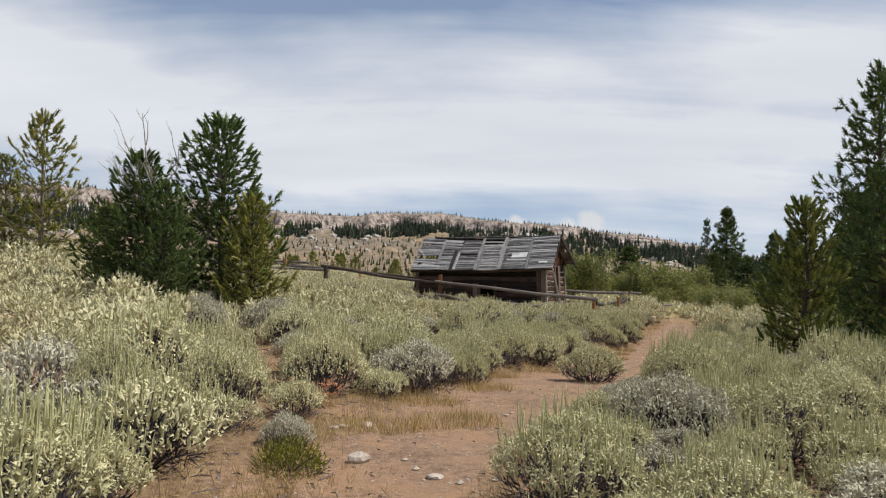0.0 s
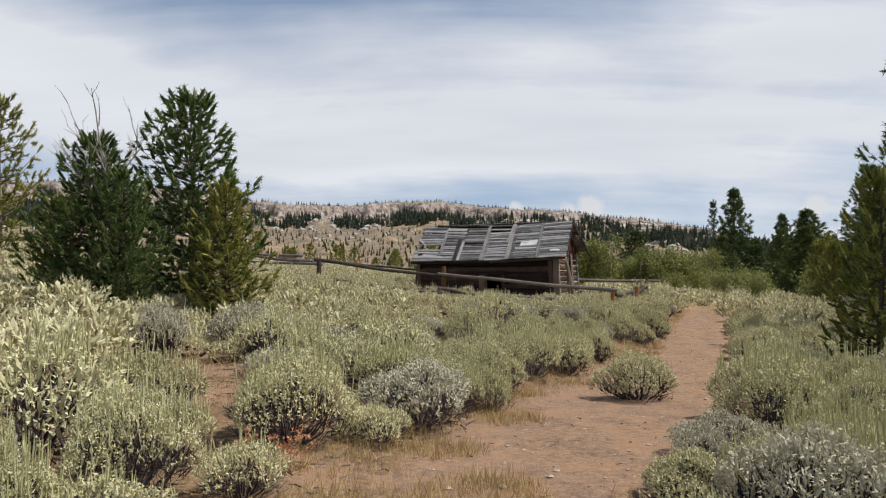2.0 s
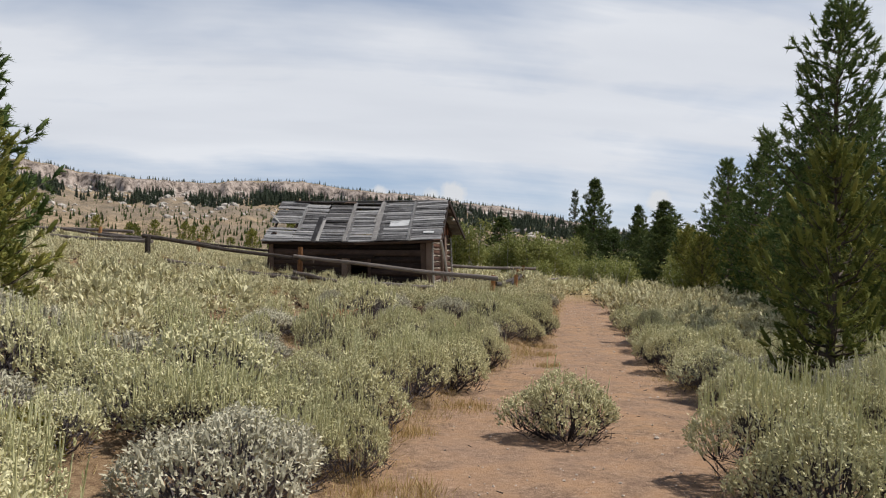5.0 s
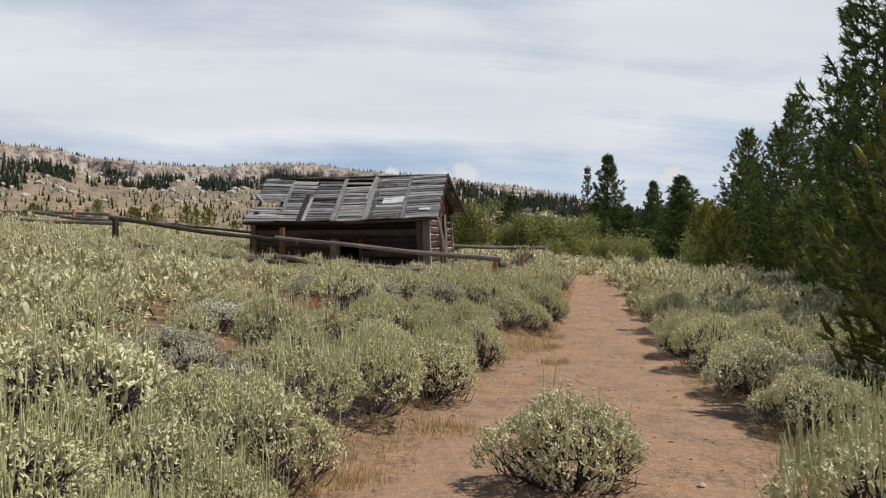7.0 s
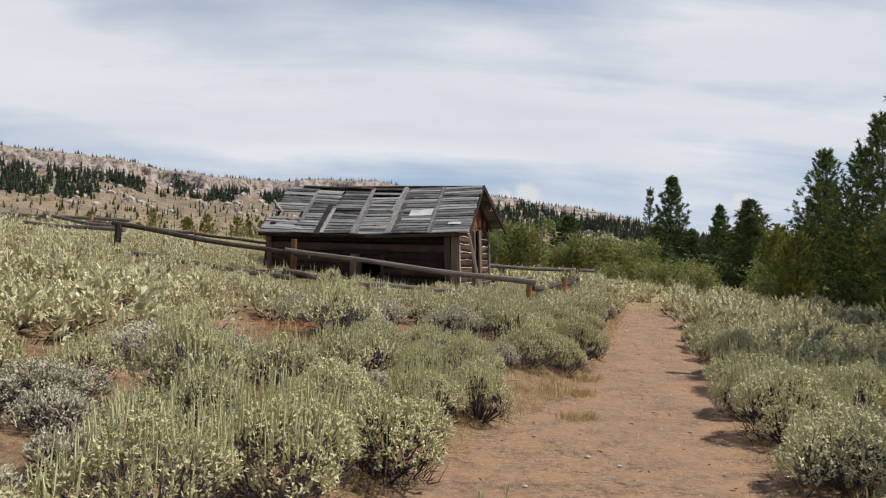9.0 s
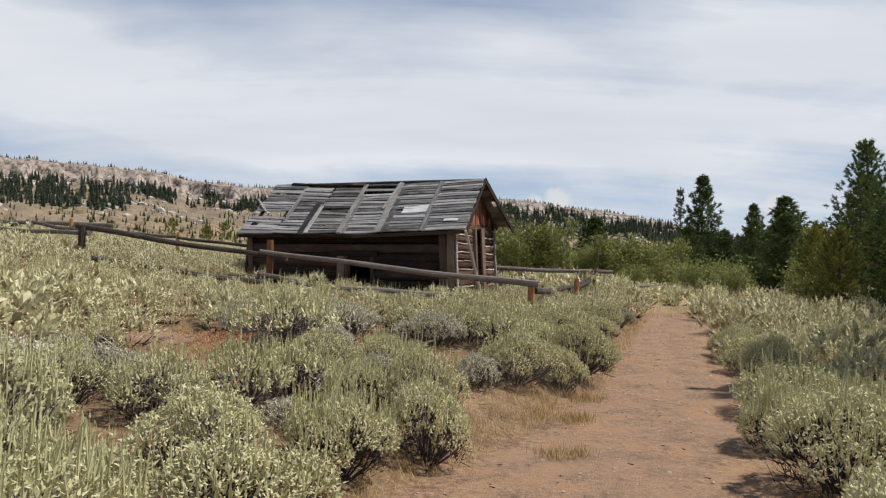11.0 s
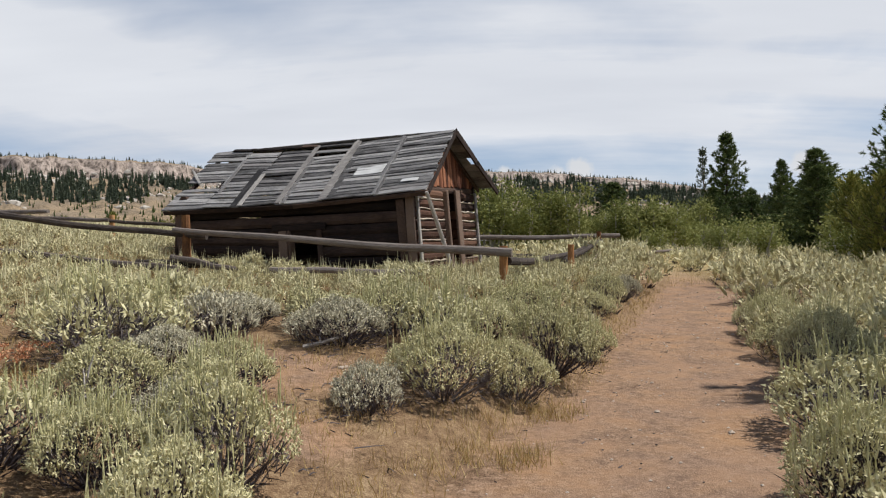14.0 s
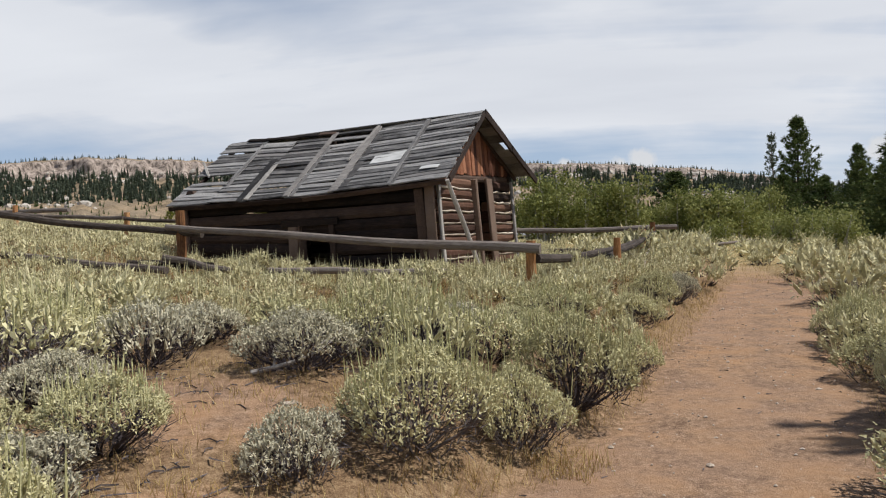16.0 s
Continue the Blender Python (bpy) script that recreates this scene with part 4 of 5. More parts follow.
willow = set_down(broadleaf("willow_shrub", 6, 1.6, 1.6, 0.12, 1500, ASPEN, PALE_BARK), 20.6, 53.0, 1.0, 0, "low bright green willow shrub at the edge of the meadow", "shrub", "willows at the meadow edge")
for x, y, k in ((19.3, 56.5, 1.1), (23.0, 50.0, 0.9), (17.0, 60.0, 0.9), (21.5, 55.5, 1.2), (25.2, 54.5, 1.3), (15.5, 24.2, 0.5), (11.0, 19.0, 0.5), (12.6, 22.0, 0.55), (22.0, 60.0, 1.2)):
    again(willow, x, y, k, random.uniform(0, 360))

# ---- sagebrush ----
def sagebrush(name, seed, height, width, spiky, spacing, per, leaf, woody, mat):
    """A sage bush: crooked dark stems fanning from the root, a lobed mound of dense leafy shoots above them, upright flower stalks."""
    global RNG
    RNG = np.random.default_rng(seed)
    random.seed(seed)
    stems, foliage, stalks = Buf(), Buf(), Buf()
    lobes = []
    for k in range(9):
        a, d = k * 2.4 + random.uniform(-0.4, 0.4), 0.36 * width * math.sqrt((k + 0.3) / 9)
        r = width * random.uniform(0.17, 0.25)
        top = height * random.uniform(0.78, 1.0) * (1 - 0.42 * (d / (0.4 * width)) ** 2)
        lobes.append((np.array([math.cos(a) * d, math.sin(a) * d, max(top - r * 0.85, 0.12 * height)]), r))
    floor = height * woody
    found, ways = [], []
    for _ in range(int(20 * width * width / spacing ** 2)):
        c, r = random.choice(lobes)
        a, e = random.uniform(0, 6.283), math.asin(random.uniform(-0.15, 1.0))
        out = np.array([math.cos(a) * math.cos(e), math.sin(a) * math.cos(e), math.sin(e)])
        p = c + out * r * np.array([1, 1, 0.85]) * random.uniform(0.92, 1.05)
        if p[2] < floor * random.uniform(0.5, 1.3):
            continue
        if any(np.linalg.norm((p - c2) / np.array([1, 1, 0.85])) < r2 * 0.86 for c2, r2 in lobes):
            continue
        if found and np.min(np.sum((np.array(found) - p) ** 2, 1)) < (spacing * random.uniform(0.8, 1.2)) ** 2:
            continue
        found.append(p), ways.append(out)
    tips, out = np.array(found), np.array(ways)
    n_tip = len(tips)
    lean = out * 0.55 + np.array([0, 0, 0.6]) + RNG.normal(size=out.shape) * 0.14
    lean /= np.linalg.norm(lean, axis=1, keepdims=True)
    ln, rad = spacing * RNG.uniform(0.9, 1.7, n_tip), spacing * RNG.uniform(0.28, 0.48, n_tip)
    base = tips - lean * (ln * 0.6)[:, None]
    foliage.buds(base - lean * (ln * 0.25)[:, None], lean, ln, rad * 0.5, 3, 0.4)
    rep = np.repeat(np.arange(n_tip), per)
    t = RNG.uniform(0.12, 1.0, len(rep))
    side = np.cross(lean[rep], RNG.normal(size=(len(rep), 3)))
    side /= np.linalg.norm(side, axis=1, keepdims=True)
    at = base[rep] + lean[rep] * (ln[rep] * t)[:, None] + side * (rad[rep] * (1.05 - 0.6 * t ** 2))[:, None]
    foliage.leaves(at, lean[rep] * 0.5 + side * 0.8 + RNG.normal(size=at.shape) * 0.4, leaf * RNG.uniform(0.6, 1.3, len(rep)), leaf * RNG.uniform(0.40, 0.60, len(rep)), side * 0.5 + lean[rep] * 0.7 + RNG.normal(size=at.shape) * 0.3)
    # limbs from the root to the shoots, twigs between
    for i in RNG.integers(0, n_tip, 26):
        p = base[i]
        k = Vector((p[0] * 0.55, p[1] * 0.55, p[2] * 0.36)) + Vector(RNG.normal(size=3)) * 0.035
        stems.tube([Vector((p[0] * 0.12, p[1] * 0.12, -0.05)), k, Vector(p)], [0.015, 0.010, 0.004], 3, False)
    stems.leaves(base - lean * 0.14 - out * 0.06, lean + out * 0.4, np.full(n_tip, 0.20), np.full(n_tip, 0.011))
    # real low twigs, crowded and dark so the underside reads as shadowed
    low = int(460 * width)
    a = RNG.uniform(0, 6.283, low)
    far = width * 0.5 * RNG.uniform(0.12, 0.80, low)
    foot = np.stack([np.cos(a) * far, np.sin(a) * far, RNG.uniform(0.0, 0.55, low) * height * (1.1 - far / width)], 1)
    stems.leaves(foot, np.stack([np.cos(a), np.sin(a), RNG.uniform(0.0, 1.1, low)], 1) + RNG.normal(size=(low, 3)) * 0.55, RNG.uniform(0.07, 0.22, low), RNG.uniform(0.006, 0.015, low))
    high = np.nonzero(out[:, 2] > 0.35)[0]
    count = int(100 * spiky)
    if count:
        pick = tips[high[RNG.integers(0, len(high), count)]] + RNG.normal(size=(count, 3)) * [0.02, 0.02, 0.0]
        tall = RNG.uniform(0.10, 0.27, count)
        up = np.array([0, 0, 1.0]) + RNG.normal(size=(count, 3)) * 0.09 + 0.12 * pick * [1, 1, 0]
        stalks.buds(pick - up * 0.03, up, tall + 0.03, np.full(count, 0.0065), 3)
        rp = np.repeat(np.arange(count), 9)
        tt = RNG.uniform(0.1, 1, len(rp))
        stalks.leaves(pick[rp] + up[rp] * (tall[rp] * tt)[:, None], up[rp] + RNG.normal(size=(len(rp), 3)) * 0.4, RNG.uniform(0.018, 0.034, len(rp)), RNG.uniform(0.009, 0.014, len(rp)))
    bush = new(name)
    part("stem_tangle", stems, TWIG, bush, "crooked grey-brown stems")
    part("foliage", foliage, mat, bush)
    if count:
        part("flower_spray", stalks, SAGE_FLOWER, bush, "pale yellow-green upright flower stalks")
    return bush


# for each kind a fine build for those nearest the trail and a plainer one for the next
KINDS, PLAIN = [], []
for k, (hh, ww, sp, woody, leafy) in enumerate(((0.78, 1.25, 1.2, 0.34, SAGE), (0.66, 1.15, 0.15, 0.38, SAGE), (0.82, 1.25, 1.7, 0.32, SAGE), (0.55, 1.00, 0.0, 0.40, SAGE_GREY),
                                               (0.76, 1.25, 0.5, 0.50, SAGE), (0.62, 1.25, 0.0, 0.52, SAGE_GREY), (0.52, 0.85, 0.8, 0.34, SAGE), (0.72, 1.40, 0.9, 0.46, SAGE))):
    KINDS.append((sagebrush("sagebrush", 100 + k, hh, ww, sp, 0.066, 17, 0.031, woody, leafy), ww, hh))
    PLAIN.append(sagebrush("sagebrush", 200 + k, hh, ww, sp * 0.7, 0.094, 11, 0.043, woody, leafy))
SAGE_LABELS = {True: "grey-green sagebrush with pale upright flower stalks", False: "rounded grey-green sagebrush with dark woody stems"}


def far_sage(b, dark, x, y, h, w2, shoots, per):
    """A mound of leafy shoots over dark twigs, for the brush beyond the nearest ones."""
    a, q = RNG.uniform(0, 6.283, shoots), RNG.random(shoots)
    e = np.arcsin(q ** 0.75)
    out = np.stack([np.cos(a) * np.cos(e), np.sin(a) * np.cos(e), np.sin(e)], 1)
    r = RNG.uniform(0.78, 1.08, shoots) * (1 + 0.2 * np.sin(3 * a + x * 9) * np.cos(e))
    z = surface(x, y)
    p = np.array([x, y, z + 0.24 * h]) + out * np.array([w2 / 2, w2 / 2, h * 0.7]) * r[:, None]
    lean = out * 0.5 + [0, 0, 0.65] + RNG.normal(size=(shoots, 3)) * 0.2
    size = 1.25 * math.sqrt(w2 * w2 / shoots)
    b.buds(p - lean * size * 0.5, lean, size * RNG.uniform(0.6, 1.1, shoots), size * RNG.uniform(0.13, 0.22, shoots), 3, 0.4)
    k = np.repeat(np.arange(shoots), per)
    side = RNG.normal(size=(len(k), 3))
    b.leaves(p[k] + side * size * 0.24, lean[k] * 0.6 + side * 0.6, size * RNG.uniform(0.2, 0.48, len(k)), size * RNG.uniform(0.10, 0.2, len(k)), side * 0.5 + lean[k] * 0.8)
    spikes = max(2, shoots // 4)
    s = RNG.integers(0, shoots, spikes)
    b.leaves(p[s], np.array([0, 0, 1.0]) + RNG.normal(size=(spikes, 3)) * 0.12, RNG.uniform(0.12, 0.32, spikes), np.full(spikes, 0.02))
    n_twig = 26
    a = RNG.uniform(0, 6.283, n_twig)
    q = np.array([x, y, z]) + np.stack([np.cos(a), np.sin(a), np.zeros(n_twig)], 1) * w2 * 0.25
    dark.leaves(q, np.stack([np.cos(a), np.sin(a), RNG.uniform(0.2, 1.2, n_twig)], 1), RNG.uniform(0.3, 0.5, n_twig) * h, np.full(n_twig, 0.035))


def free_for_brush(x, y, r):
    c, w2 = np.interp(y, TRAIL_Y, TRAIL_X), np.interp(y, TRAIL_Y, TRAIL_W)
    if abs(x - c) < w2 + 0.4 * r:
        return False
    for cx, cy, cr in CLEARINGS:
        if math.hypot(x - cx, y - cy) < cr + 0.6 * r:
            return False
    q = CABIN.inverted() @ Vector((x, y, 0))
    if -6.3 < q.x < 0.1 and -0.1 < q.y < 4.9:
        return False
    # the line walked, beside the bushes on the trail
    line = np.interp(y, [-3, 5, 7.6, 10.4, 12.8, 15, 17.3, 18.5], [0.0, -0.25, 0.63, 2.0, 3.3, 4.2, 5.0, 5.3])
    if y < 18.5 and abs(x - line) < 0.62 + 0.5 * r:
        return False
    fence_y = np.interp(x, [-10, -5, -0.4, 5.35], [34.0, 30.4, 29.2, 27.6])
    return not (-9 < x < 5.6 and fence_y - 0.15 < y < fence_y + 0.5)


random.seed(2024)
spots = []


def try_spot(x, y, kind, k):
    if -1.2 < x < 2.0 and 17.8 < y < 21.5:
        k *= 0.6
    if y > 23.5 and x < 8:
        k *= 0.46 if y > 24.6 else 0.75
    r = KINDS[kind][1] * k / 2
    if not free_for_brush(x, y, r):
        return
    for px, py, pr in spots_near(x, y):
        if math.hypot(x - px, y - py) < 0.68 * (r + pr):
            return
    spots.append((x, y, kind, k))
    CELLS.setdefault((int(x // 2), int(y // 2)), []).append((x, y, r))


CELLS = {}


def spots_near(x, y):
    cx, cy = int(x // 2), int(y // 2)
    return [s for i in (-1, 0, 1) for j in (-1, 0, 1) for s in CELLS.get((cx + i, cy + j), ())]


# bushes with a place of their own: x, y, kind, width, height
BANK_BUSHES = [(-0.44, 10.65, 5, 1.35, 0.74), (-1.55, 9.28, 7, 1.15, 0.82), (-1.72, 13.1, 1, 1.2, 0.58), (-3.35, 14.85, 5, 1.5, 0.92), (-2.3, 8.25, 0, 0.85, 0.6), (-2.24, 7.5, 4, 0.85, 0.75),
               (-3.05, 6.9, 7, 0.85, 0.7), (-2.57, 6.75, 6, 0.55, 0.5), (-1.31, 6.35, 3, 0.45, 0.33), (0.45, 13.05, 1, 0.95, 0.78), (0.75, 14.55, 0, 1.1, 0.74), (0.0, 13.8, 1, 0.9, 0.62),
               (-0.9, 16.85, 3, 1.05, 0.45), (-4.5, 13.7, 5, 0.9, 0.85), (-0.75, 11.9, 2, 1.15, 0.72), (0.35, 11.95, 7, 0.8, 0.6), (-1.75, 10.35, 2, 1.05, 0.66), (-3.0, 9.6, 0, 1.1, 0.7)]
SLOPE_BUSHES = [(1.3, 15.45, 2, 1.2, 0.88), (2.0, 16.45, 4, 1.15, 0.76), (3.1, 18.86, 4, 0.85, 0.75), (-0.7, 19.2, 3, 1.2, 0.5), (4.32, 22.15, 7, 1.15, 0.7), (3.73, 21.43, 3, 0.68, 0.44),
                (5.52, 23.75, 4, 1.2, 0.85), (3.25, 23.42, 5, 1.1, 0.56), (4.35, 24.6, 5, 1.1, 0.5), (5.54, 26.0, 0, 1.0, 0.55), (1.89, 21.0, 1, 0.9, 0.55), (2.61, 21.38, 0, 0.9, 0.48),
                (2.42, 19.6, 2, 0.7, 0.55), (3.06, 19.7, 4, 0.88, 0.78), (2.4, 18.0, 2, 0.9, 0.74), (1.5, 17.6, 1, 1.05, 0.62), (0.0, 19.6, 3, 0.85, 0.42), (1.84, 22.15, 5, 0.8, 0.45)]
UPPER_BUSHES = [(0.48, 23.4, 5, 0.8, 0.55), (1.09, 23.85, 4, 0.8, 0.5), (1.95, 24.3, 5, 1.0, 0.55), (7.18, 28.8, 4, 0.95, 0.65), (6.55, 26.9, 4, 0.8, 0.6), (7.9, 30.2, 5, 0.8, 0.6), (5.05, 22.75, 1, 0.8, 0.62), (6.2, 25.2, 0, 0.75, 0.6)]
DOWNHILL_BUSHES = [(2.55, 13.1, 1, 1.12, 0.70), (3.15, 10.0, 4, 1.15, 0.8), (1.98, 8.77, 3, 0.55, 0.42), (2.2, 8.05, 0, 0.75, 0.5), (1.25, 6.35, 2, 1.05, 0.45), (3.0, 8.5, 2, 1.0, 0.58), (3.9, 8.8, 7, 0.95, 0.62),
                   (4.3, 10.6, 0, 1.0, 0.76), (6.45, 18.2, 4, 1.25, 0.9), (7.4, 18.5, 1, 1.25, 0.95), (6.72, 19.7, 0, 0.95, 0.72), (8.44, 23.5, 4, 1.0, 0.9), (9.28, 26.9, 7, 1.05, 0.82), (8.9, 24.95, 4, 1.2, 0.8),
                   (11.9, 32.8, 5, 1.2, 0.6), (9.2, 17.3, 1, 1.1, 0.85), (10.2, 17.7, 2, 1.1, 0.88), (6.95, 14.4, 5, 1.2, 0.8)]
SIZE_OF = {}
for x, y, kind, wide, tall in BANK_BUSHES + SLOPE_BUSHES + UPPER_BUSHES + DOWNHILL_BUSHES:
    SIZE_OF[(x, y)] = (wide, tall * (0.82 if y > 24 else 1.0))
    spots.append((x, y, kind, wide / KINDS[kind][1]))
    CELLS.setdefault((int(x // 2), int(y // 2)), []).append((x, y, wide / 2))
for _ in range(30000):
    x, y = random.uniform(-26, 26), random.uniform(-8, 58)
    if x < -9 - 0.68 * y or x > 9 + 0.8 * y or (x > 20 and y < 44):
        continue
    if y > 35 and 5.5 < x < 30 and random.random() < 0.9:
        continue
    if noise.noise(Vector((x * 0.22, y * 0.22, 4))) < -0.45:
        continue
    try_spot(x, y, random.randrange(8), random.choice((0.6, 0.8, 0.95, 1.1, 1.2)) * random.uniform(0.92, 1.08))


def off_stretch(x, y):
    """How far a place lies from the walked stretch of the trail, counting what lies behind its start as farther."""
    t = min(max(((x - 0.0) * 5.0 + (y - 2.5) * 17.0) / 314.0, 0), 1)
    return math.hypot(x - 5.0 * t, y - 2.5 - 17.0 * t) + (6.0 if y < 1.5 else 0.0) + (1.5 if x > 9 else 0.0)


spots.sort(key=lambda q: 0.0 if (q[0], q[1]) in SIZE_OF else off_stretch(q[0], q[1]))
FINE, NEAR = 122, 280
used = set()
for i, (x, y, kind, k) in enumerate(spots[:NEAR]):
    bush = KINDS[kind][0] if i < FINE else PLAIN[kind]
    m = pose(x, y, surface(x, y) - 0.02, 0, 0, random.uniform(0, 360))
    if bush.name in used:
        bush = copy_thing(bush, m)
    else:
        used.add(bush.name)
        tagged(bush, SAGE_LABELS[len(bush.children) > 2], "sagebrush", "sagebrush along the trail")
        bush.matrix_basis = m
    tall = SIZE_OF[(x, y)][1] / KINDS[kind][2] if (x, y) in SIZE_OF else k * random.uniform(0.85, 1.25)
    bush.scale = (k * random.uniform(0.94, 1.08), k * random.uniform(0.94, 1.08), tall)
far_brush = spots[NEAR:]
RNG = np.random.default_rng(55)
brush, thicket = Buf(), Buf()
for i, (x, y, kind, k) in enumerate(far_brush):
    many = i < 600
    some = i < 1200
    far_sage(brush, thicket, x, y, KINDS[kind][2] * k, KINDS[kind][1] * k, 50 if many else (36 if some else 18), 15 if many else (10 if some else 7))
stuff("sagebrush_field", brush, SAGE_FAR, "grey-green sagebrush covering the slope", "sagebrush")
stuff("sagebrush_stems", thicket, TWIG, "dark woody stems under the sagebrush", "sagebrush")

# ---- small things on the ground ----
random.seed(404)
RNG = np.random.default_rng(404)


def tuft(b, x, y, h, blades, spread=0.05):
    """A tuft of dry grass."""
    z = surface(x, y)
    p = np.array([x, y, z]) + RNG.normal(size=(blades, 3)) * [spread, spread, 0.0]
    b.leaves(p, RNG.normal(size=(blades, 3)) * 0.35 + [0, 0, 1], h * RNG.uniform(0.5, 1.2, blades), np.full(blades, 0.006))


grass = Buf()
for _ in range(5200):
    x, y = random.uniform(-12, 16), random.uniform(1.5, 36)
    c, w2 = np.interp(y, TRAIL_Y, TRAIL_X), np.interp(y, TRAIL_Y, TRAIL_W)
    off = abs(x - c) / w2
    if off < 0.75 or (off < 1.0 and random.random() < 0.6):
        continue
    if noise.noise(Vector((x * 0.6, y * 0.6, 9))) < -0.1:
        continue
    tuft(grass, x, y, random.uniform(0.05, 0.17), 9, 0.07)
for _ in range(3600):
    x, y = random.uniform(-5, 8.5), random.uniform(25.2, 34)
    q = CABIN.inverted() @ Vector((x, y, 0))
    if (-6.0 < q.x < -0.3 and q.y > 0.2) or q.x > 6 or x > np.interp(y, TRAIL_Y, TRAIL_X) - np.interp(y, TRAIL_Y, TRAIL_W) - 0.3:
        continue
    tuft(grass, x, y, random.uniform(0.14, 0.36), 8, 0.09)
for _ in range(2600):
    x, y = random.uniform(6, 24), random.uniform(35, 62)
    tuft(grass, x, y, random.uniform(0.12, 0.30), 5, 0.16)
for cx, cy, cr in CLEARINGS:
    for _ in range(int(170 * cr * cr)):
        a, r = random.uniform(0, 6.283), cr * 1.5 * math.sqrt(random.random())
        tuft(grass, cx + r * math.cos(a), cy + r * math.sin(a), random.uniform(0.04, 0.16), 8, 0.07)
for _ in range(1500):
    y = random.uniform(3, 34)
    c, w2, side = np.interp(y, TRAIL_Y, TRAIL_X), np.interp(y, TRAIL_Y, TRAIL_W), random.choice((-1, -1, 1))
    x = c + side * (w2 * random.uniform(0.85, 1.1) + random.uniform(0, 0.35))
    tuft(grass, x, y, random.uniform(0.05, 0.20), 8, 0.08)
for cx, cy, cr in ((4.75, 21.1, 0.35), (5.35, 22.5, 0.3), (1.95, 14.9, 0.3), (6.25, 16.3, 0.45), (-0.2, 9.4, 0.4), (0.6, 11.2, 0.4), (-0.6, 7.6, 0.45), (0.1, 8.0, 0.5), (4.4, 19.4, 0.25), (1.0, 13.5, 0.3)):
    for _ in range(int(420 * cr * cr) + 10):
        a, r = random.uniform(0, 6.283), cr * math.sqrt(random.random())
        tuft(grass, cx + r * math.cos(a), cy + r * math.sin(a), random.uniform(0.05, 0.19), 9, 0.05)
stuff("dry_grass", grass, DRY, "short straw-coloured dry grass on the bare soil", "grass")

pebbles = Buf()
for _ in range(1100):
    y = random.uniform(2.5, 34)
    c, w2 = np.interp(y, TRAIL_Y, TRAIL_X), np.interp(y, TRAIL_Y, TRAIL_W)
    x = random.gauss(c, w2 * 0.9)
    r = random.uniform(0.006, 0.016) if random.random() < 0.93 else random.uniform(0.018, 0.032)
    z = surface(x, y) + r * 0.25
    q = [(x + r * random.uniform(0.7, 1.3) * math.cos(a), y + r * random.uniform(0.7, 1.3) * math.sin(a), z) for a in np.linspace(0, 5.2, 6)]
    pebbles.add(q + [(x, y, z + r * random.uniform(0.4, 0.8)), (x, y, z - r)], [(k, (k + 1) % 6, 6) for k in range(6)] + [((k + 1) % 6, k, 7) for k in range(6)])
stuff("pebbles", pebbles, STONE, "small pale pebbles scattered over the trail", "pebbles")

crumbs = Buf()
for _ in range(550):
    y = random.uniform(2.5, 34)
    c, w2 = np.interp(y, TRAIL_Y, TRAIL_X), np.interp(y, TRAIL_Y, TRAIL_W)
    x = random.gauss(c, w2 * 1.3)
    a, ln = random.uniform(0, 6.3), random.choice((0.02, 0.02, 0.03, 0.05))
    z = surface(x, y) + 0.006
    crumbs.tube([(x, y, z), (x + ln * math.cos(a), y + ln * math.sin(a), z + 0.006)], [0.006, 0.003], 3, False)
for cx, cy, cr in CLEARINGS:
    for _ in range(int(130 * cr * cr)):
        a, r = random.uniform(0, 6.283), cr * 1.5 * math.sqrt(random.random())
        x, y, t, ln = cx + r * math.cos(a), cy + r * math.sin(a), random.uniform(0, 6.283), random.uniform(0.03, 0.22)
        z = surface(x, y) + 0.006
        crumbs.tube([(x, y, z), (x + ln * 0.5 * math.cos(t), y + ln * 0.5 * math.sin(t), z + 0.012), (x + ln * math.cos(t + 0.3), y + ln * math.sin(t + 0.3), z + 0.004)], [0.006, 0.005, 0.002], 3, False)
stuff("twig_litter", crumbs, TWIG, "dark bits of twig and bark on the ground", "litter")


def stone(x, y, size, flat, label):
    b = Buf()
    stone_shape(b, (0, 0, 0), size, flat)
    data = b.mesh("stone")
    data.materials.append(STONE)
    ob = new("stone", data)
    ob.matrix_basis = pose(x, y, surface(x, y) + size * flat * 0.35, 0, 0, random.uniform(0, 360))
    return tagged(ob, label, "stone")


stone(-0.66, 6.05, 0.085, 0.75, "pale rounded stone at the edge of the trail")
for x, y, k in ((-0.98, 7.5, 0.06), (-0.80, 7.62, 0.075), (-1.08, 7.42, 0.05), (-0.05, 5.6, 0.07), (0.75, 8.6, 0.03), (2.9, 9.9, 0.05), (2.45, 21.3, 0.05), (3.4, 22.5, 0.06), (4.0, 22.9, 0.06), (2.2, 22.4, 0.04), (1.7, 20.9, 0.05), (2.8, 14.0, 0.03), (4.2, 17.1, 0.03)):
    stone(x, y, k, 0.4, "flat pale stone half sunk in the soil")


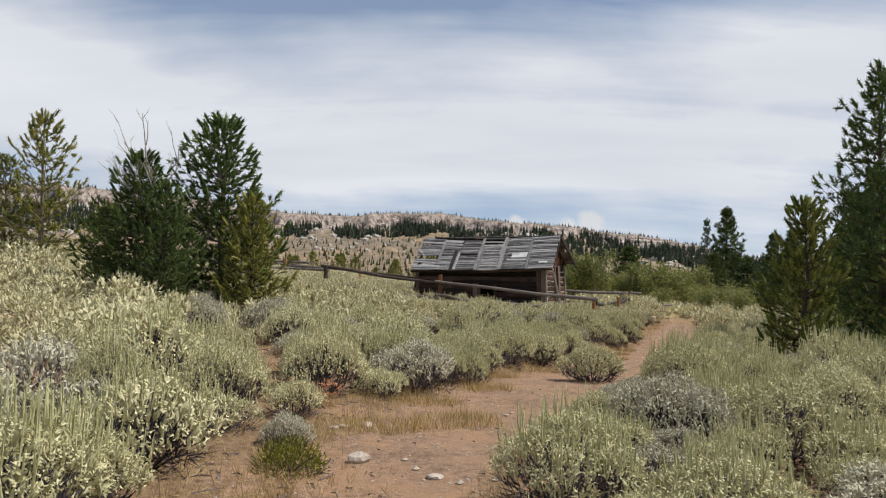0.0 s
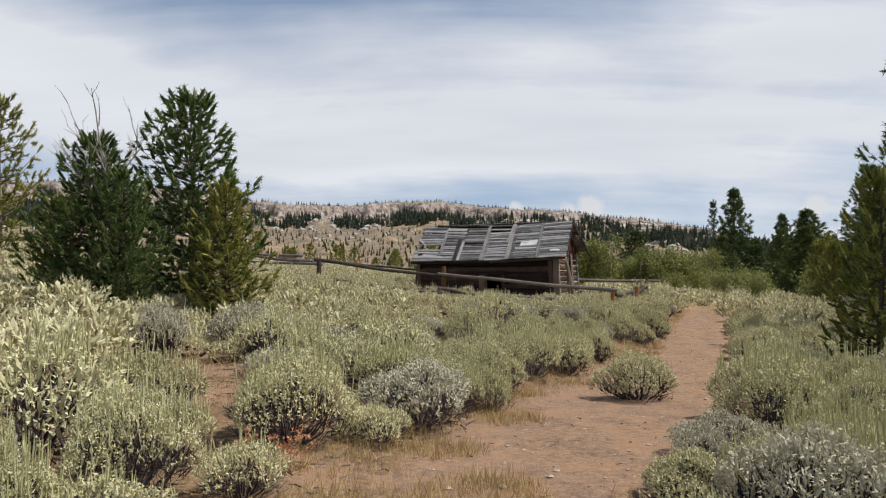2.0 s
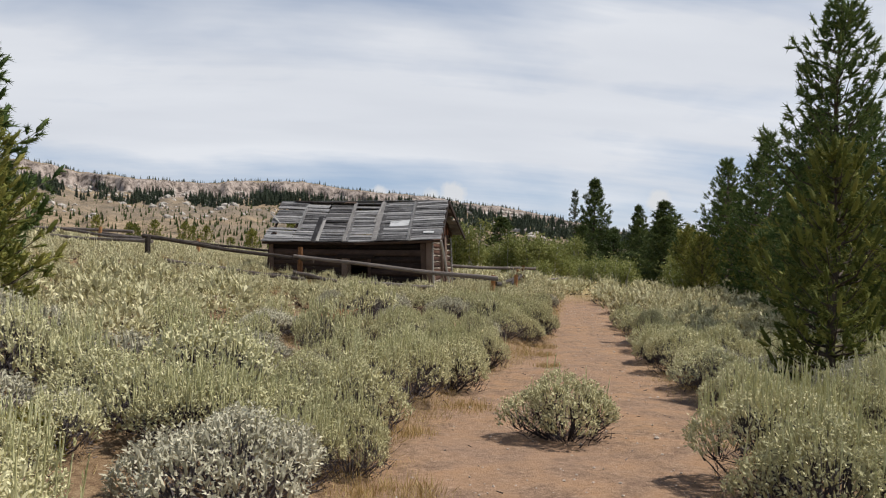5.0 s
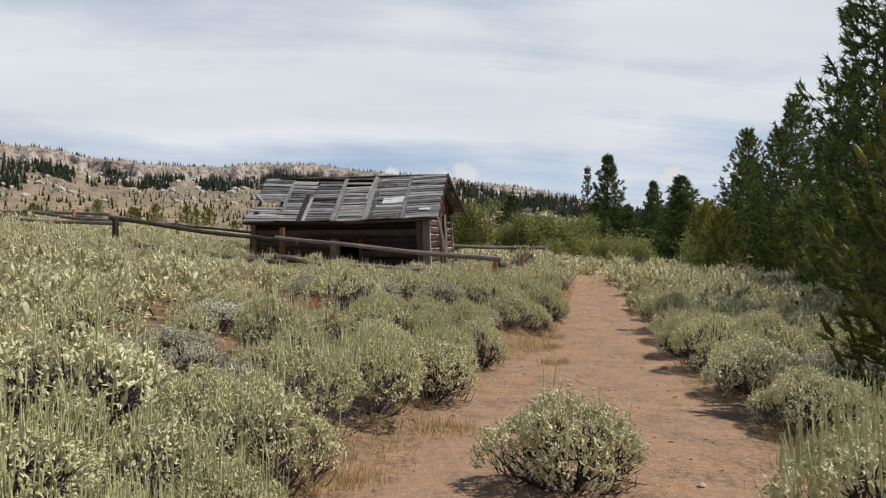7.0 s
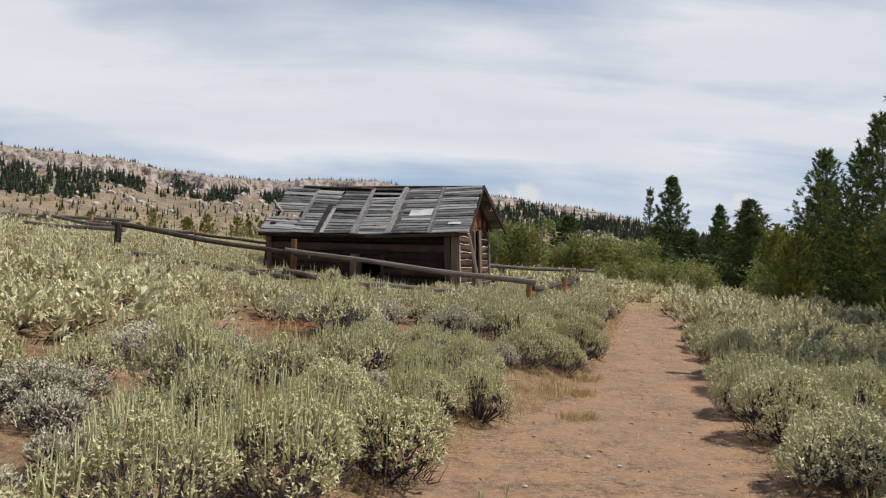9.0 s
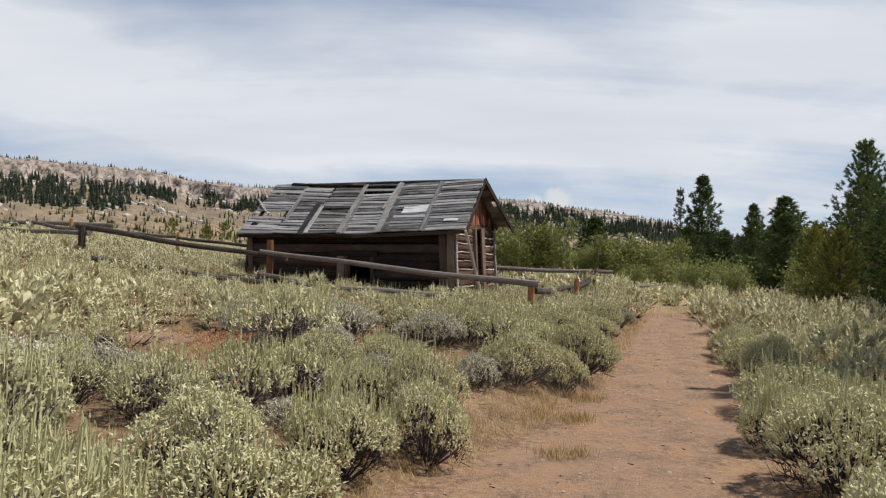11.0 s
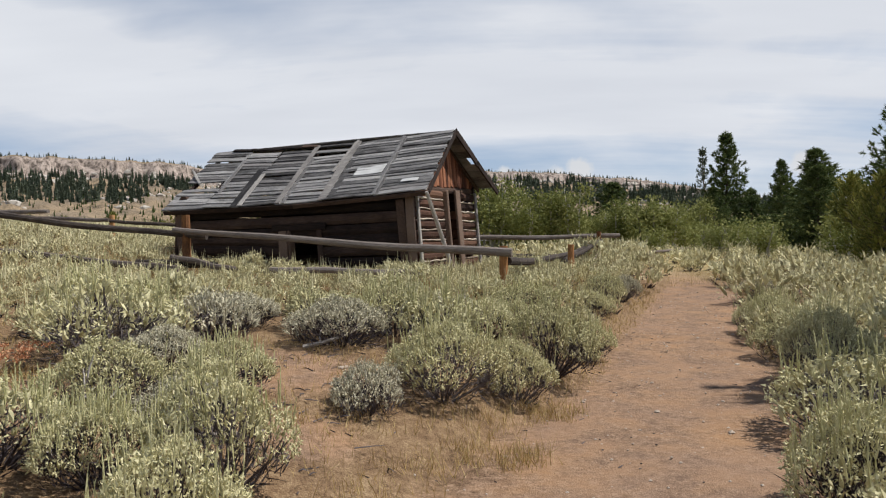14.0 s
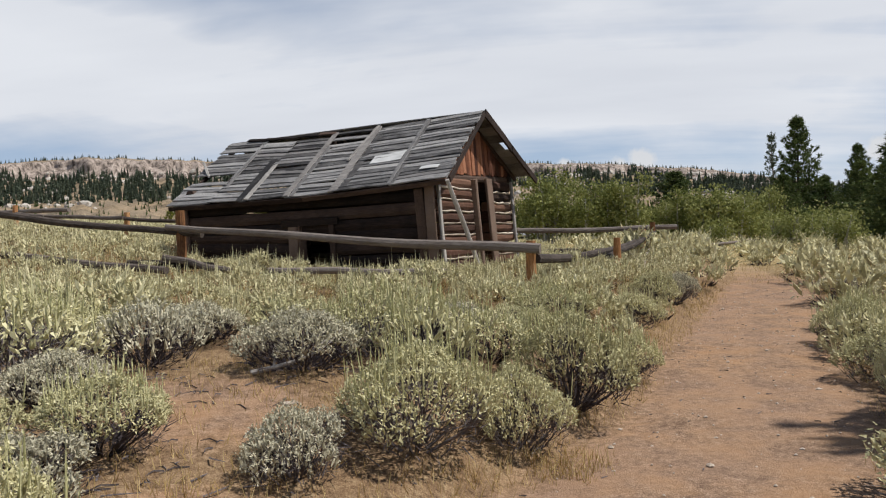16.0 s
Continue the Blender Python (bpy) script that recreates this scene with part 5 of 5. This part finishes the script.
def dead_branch(x, y, ln, turn, seed):
    """A fallen sagebrush branch, bleached and forked."""
    random.seed(seed)
    b = Buf()

    def grow(p, d, length, r, depth):
        pts = [p]
        for i in range(3):
            d = (d + Vector((random.uniform(-1, 1), random.uniform(-1, 1), random.uniform(-0.3, 0.4))) * 0.3).normalized()
            pts.append(pts[-1] + d * length / 3)
        pts = [Vector((q.x, q.y, max(q.z, r))) for q in pts]
        b.tube(pts, [r, r * 0.9, r * 0.7, r * 0.4], 6, True, 0.2)
        if depth:
            for q in pts[1:]:
                side = Vector((random.uniform(-1, 1), random.uniform(-1, 1), random.uniform(0, 0.6)))
                grow(q, (d + side).normalized(), length * 0.5, r * 0.55, depth - 1)

    grow(Vector((0, 0, 0.02)), Vector((1, 0, 0.15)), ln, 0.022, 2)
    data = b.mesh("dead_branch")
    data.materials.append(DEAD)
    ob = new("dead_branch", data)
    ob.matrix_basis = pose(x, y, surface(x, y) + 0.005, 0, 0, turn)
    return tagged(ob, "bleached grey dead sagebrush branch lying on the soil", "branch", "fallen branches")


for k, (x, y, ln, turn) in enumerate(((2.9, 23.1, 0.55, 20), (2.0, 19.9, 0.6, 100), (3.1, 20.6, 0.5, 210), (0.3, 20.7, 0.7, 170), (1.1, 19.6, 0.35, 80), (2.2, 17.4, 0.5, 320), (-2.9, 6.6, 0.5, 190), (3.9, 12.2, 0.18, 30), (0.6, 20.1, 0.3, 90), (4.5, 22.9, 0.35, 350))):
    dead_branch(x, y, ln, turn, 900 + k)


def buckwheat(name, x, y, size, heads, mat, label, seed):
    """A low plant with many small flat dried flower heads on thin stems."""
    global RNG
    RNG = np.random.default_rng(seed)
    plant, stems, tops = new(name), Buf(), Buf()
    for _ in range(heads):
        a, r = RNG.uniform(0, 6.283), size * math.sqrt(RNG.random())
        foot = np.array([math.cos(a) * r * 0.5, math.sin(a) * r * 0.5, -0.02])
        top = np.array([math.cos(a) * r, math.sin(a) * r, RNG.uniform(0.12, 0.27)])
        stems.leaves([foot], [top - foot], [np.linalg.norm(top - foot)], [0.008])
        count = 22
        off = RNG.normal(size=(count, 3)) * [0.022, 0.022, 0.008]
        tops.leaves(top + off, RNG.normal(size=(count, 3)) + [0, 0, 0.6], RNG.uniform(0.016, 0.03, count), RNG.uniform(0.012, 0.02, count))
    low = heads * 6
    a, r = RNG.uniform(0, 6.283, low), size * np.sqrt(RNG.random(low))
    stems.leaves(np.stack([np.cos(a) * r, np.sin(a) * r, np.zeros(low)], 1), RNG.normal(size=(low, 3)) * 0.6 + [0, 0, 0.7], RNG.uniform(0.04, 0.10, low), np.full(low, 0.010))
    part("stem_tangle", stems, DRY, plant, "thin dry stems")
    part("flower_cluster", tops, mat, plant)
    plant.matrix_basis = pose(x, y, surface(x, y))
    return tagged(plant, label, "wildflower")


buckwheat("buckwheat", -1.38, 8.42, 0.22, 18, RUST, "low plant with dried rusty orange flower heads", 1)
buckwheat("buckwheat", -1.72, 8.5, 0.10, 7, RUST, "low plant with dried rusty orange flower heads", 2)
buckwheat("buckwheat", 0.50, 21.8, 0.48, 64, RUST, "wide clump of rusty orange dried flower heads", 3)
buckwheat("buckwheat", 5.95, 15.95, 0.26, 24, STRAW, "low plant with dry straw and peach flower heads", 4)
buckwheat("buckwheat", 5.55, 16.3, 0.12, 9, STRAW, "low plant with dry straw and peach flower heads", 5)


def low_shrub(x, y, h, w2, label, seed, mat):
    global RNG
    RNG = np.random.default_rng(seed)
    plant, stems, leaves = new("low_shrub"), Buf(), Buf()
    n_leaf = 1500
    a, e, r = RNG.uniform(0, 6.283, n_leaf), np.arcsin(RNG.random(n_leaf)), RNG.uniform(0.55, 1.05, n_leaf)
    p = np.stack([np.cos(a) * np.cos(e) * w2 / 2 * r, np.sin(a) * np.cos(e) * w2 / 2 * r, h * np.sin(e) * r], 1)
    leaves.leaves(p, p * 2 + RNG.normal(size=(n_leaf, 3)) * 0.3 + [0, 0, 0.3], RNG.uniform(0.025, 0.05, n_leaf), RNG.uniform(0.009, 0.014, n_leaf))
    for i in range(30):
        stems.tube([(0, 0, -0.02), tuple(p[i] * 0.5), tuple(p[i])], [0.006, 0.004, 0.002], 3, False)
    part("stem_tangle", stems, TWIG, plant)
    part("foliage", leaves, mat, plant)
    plant.matrix_basis = pose(x, y, surface(x, y))
    return tagged(plant, label, "shrub")


low_shrub(-1.12, 5.62, 0.24, 0.55, "low olive-green shrub turning rusty beneath", 1, OLIVE)
low_shrub(-1.9, 11.6, 0.35, 0.5, "bright yellow-green shrub among sagebrush", 2, OLIVE)
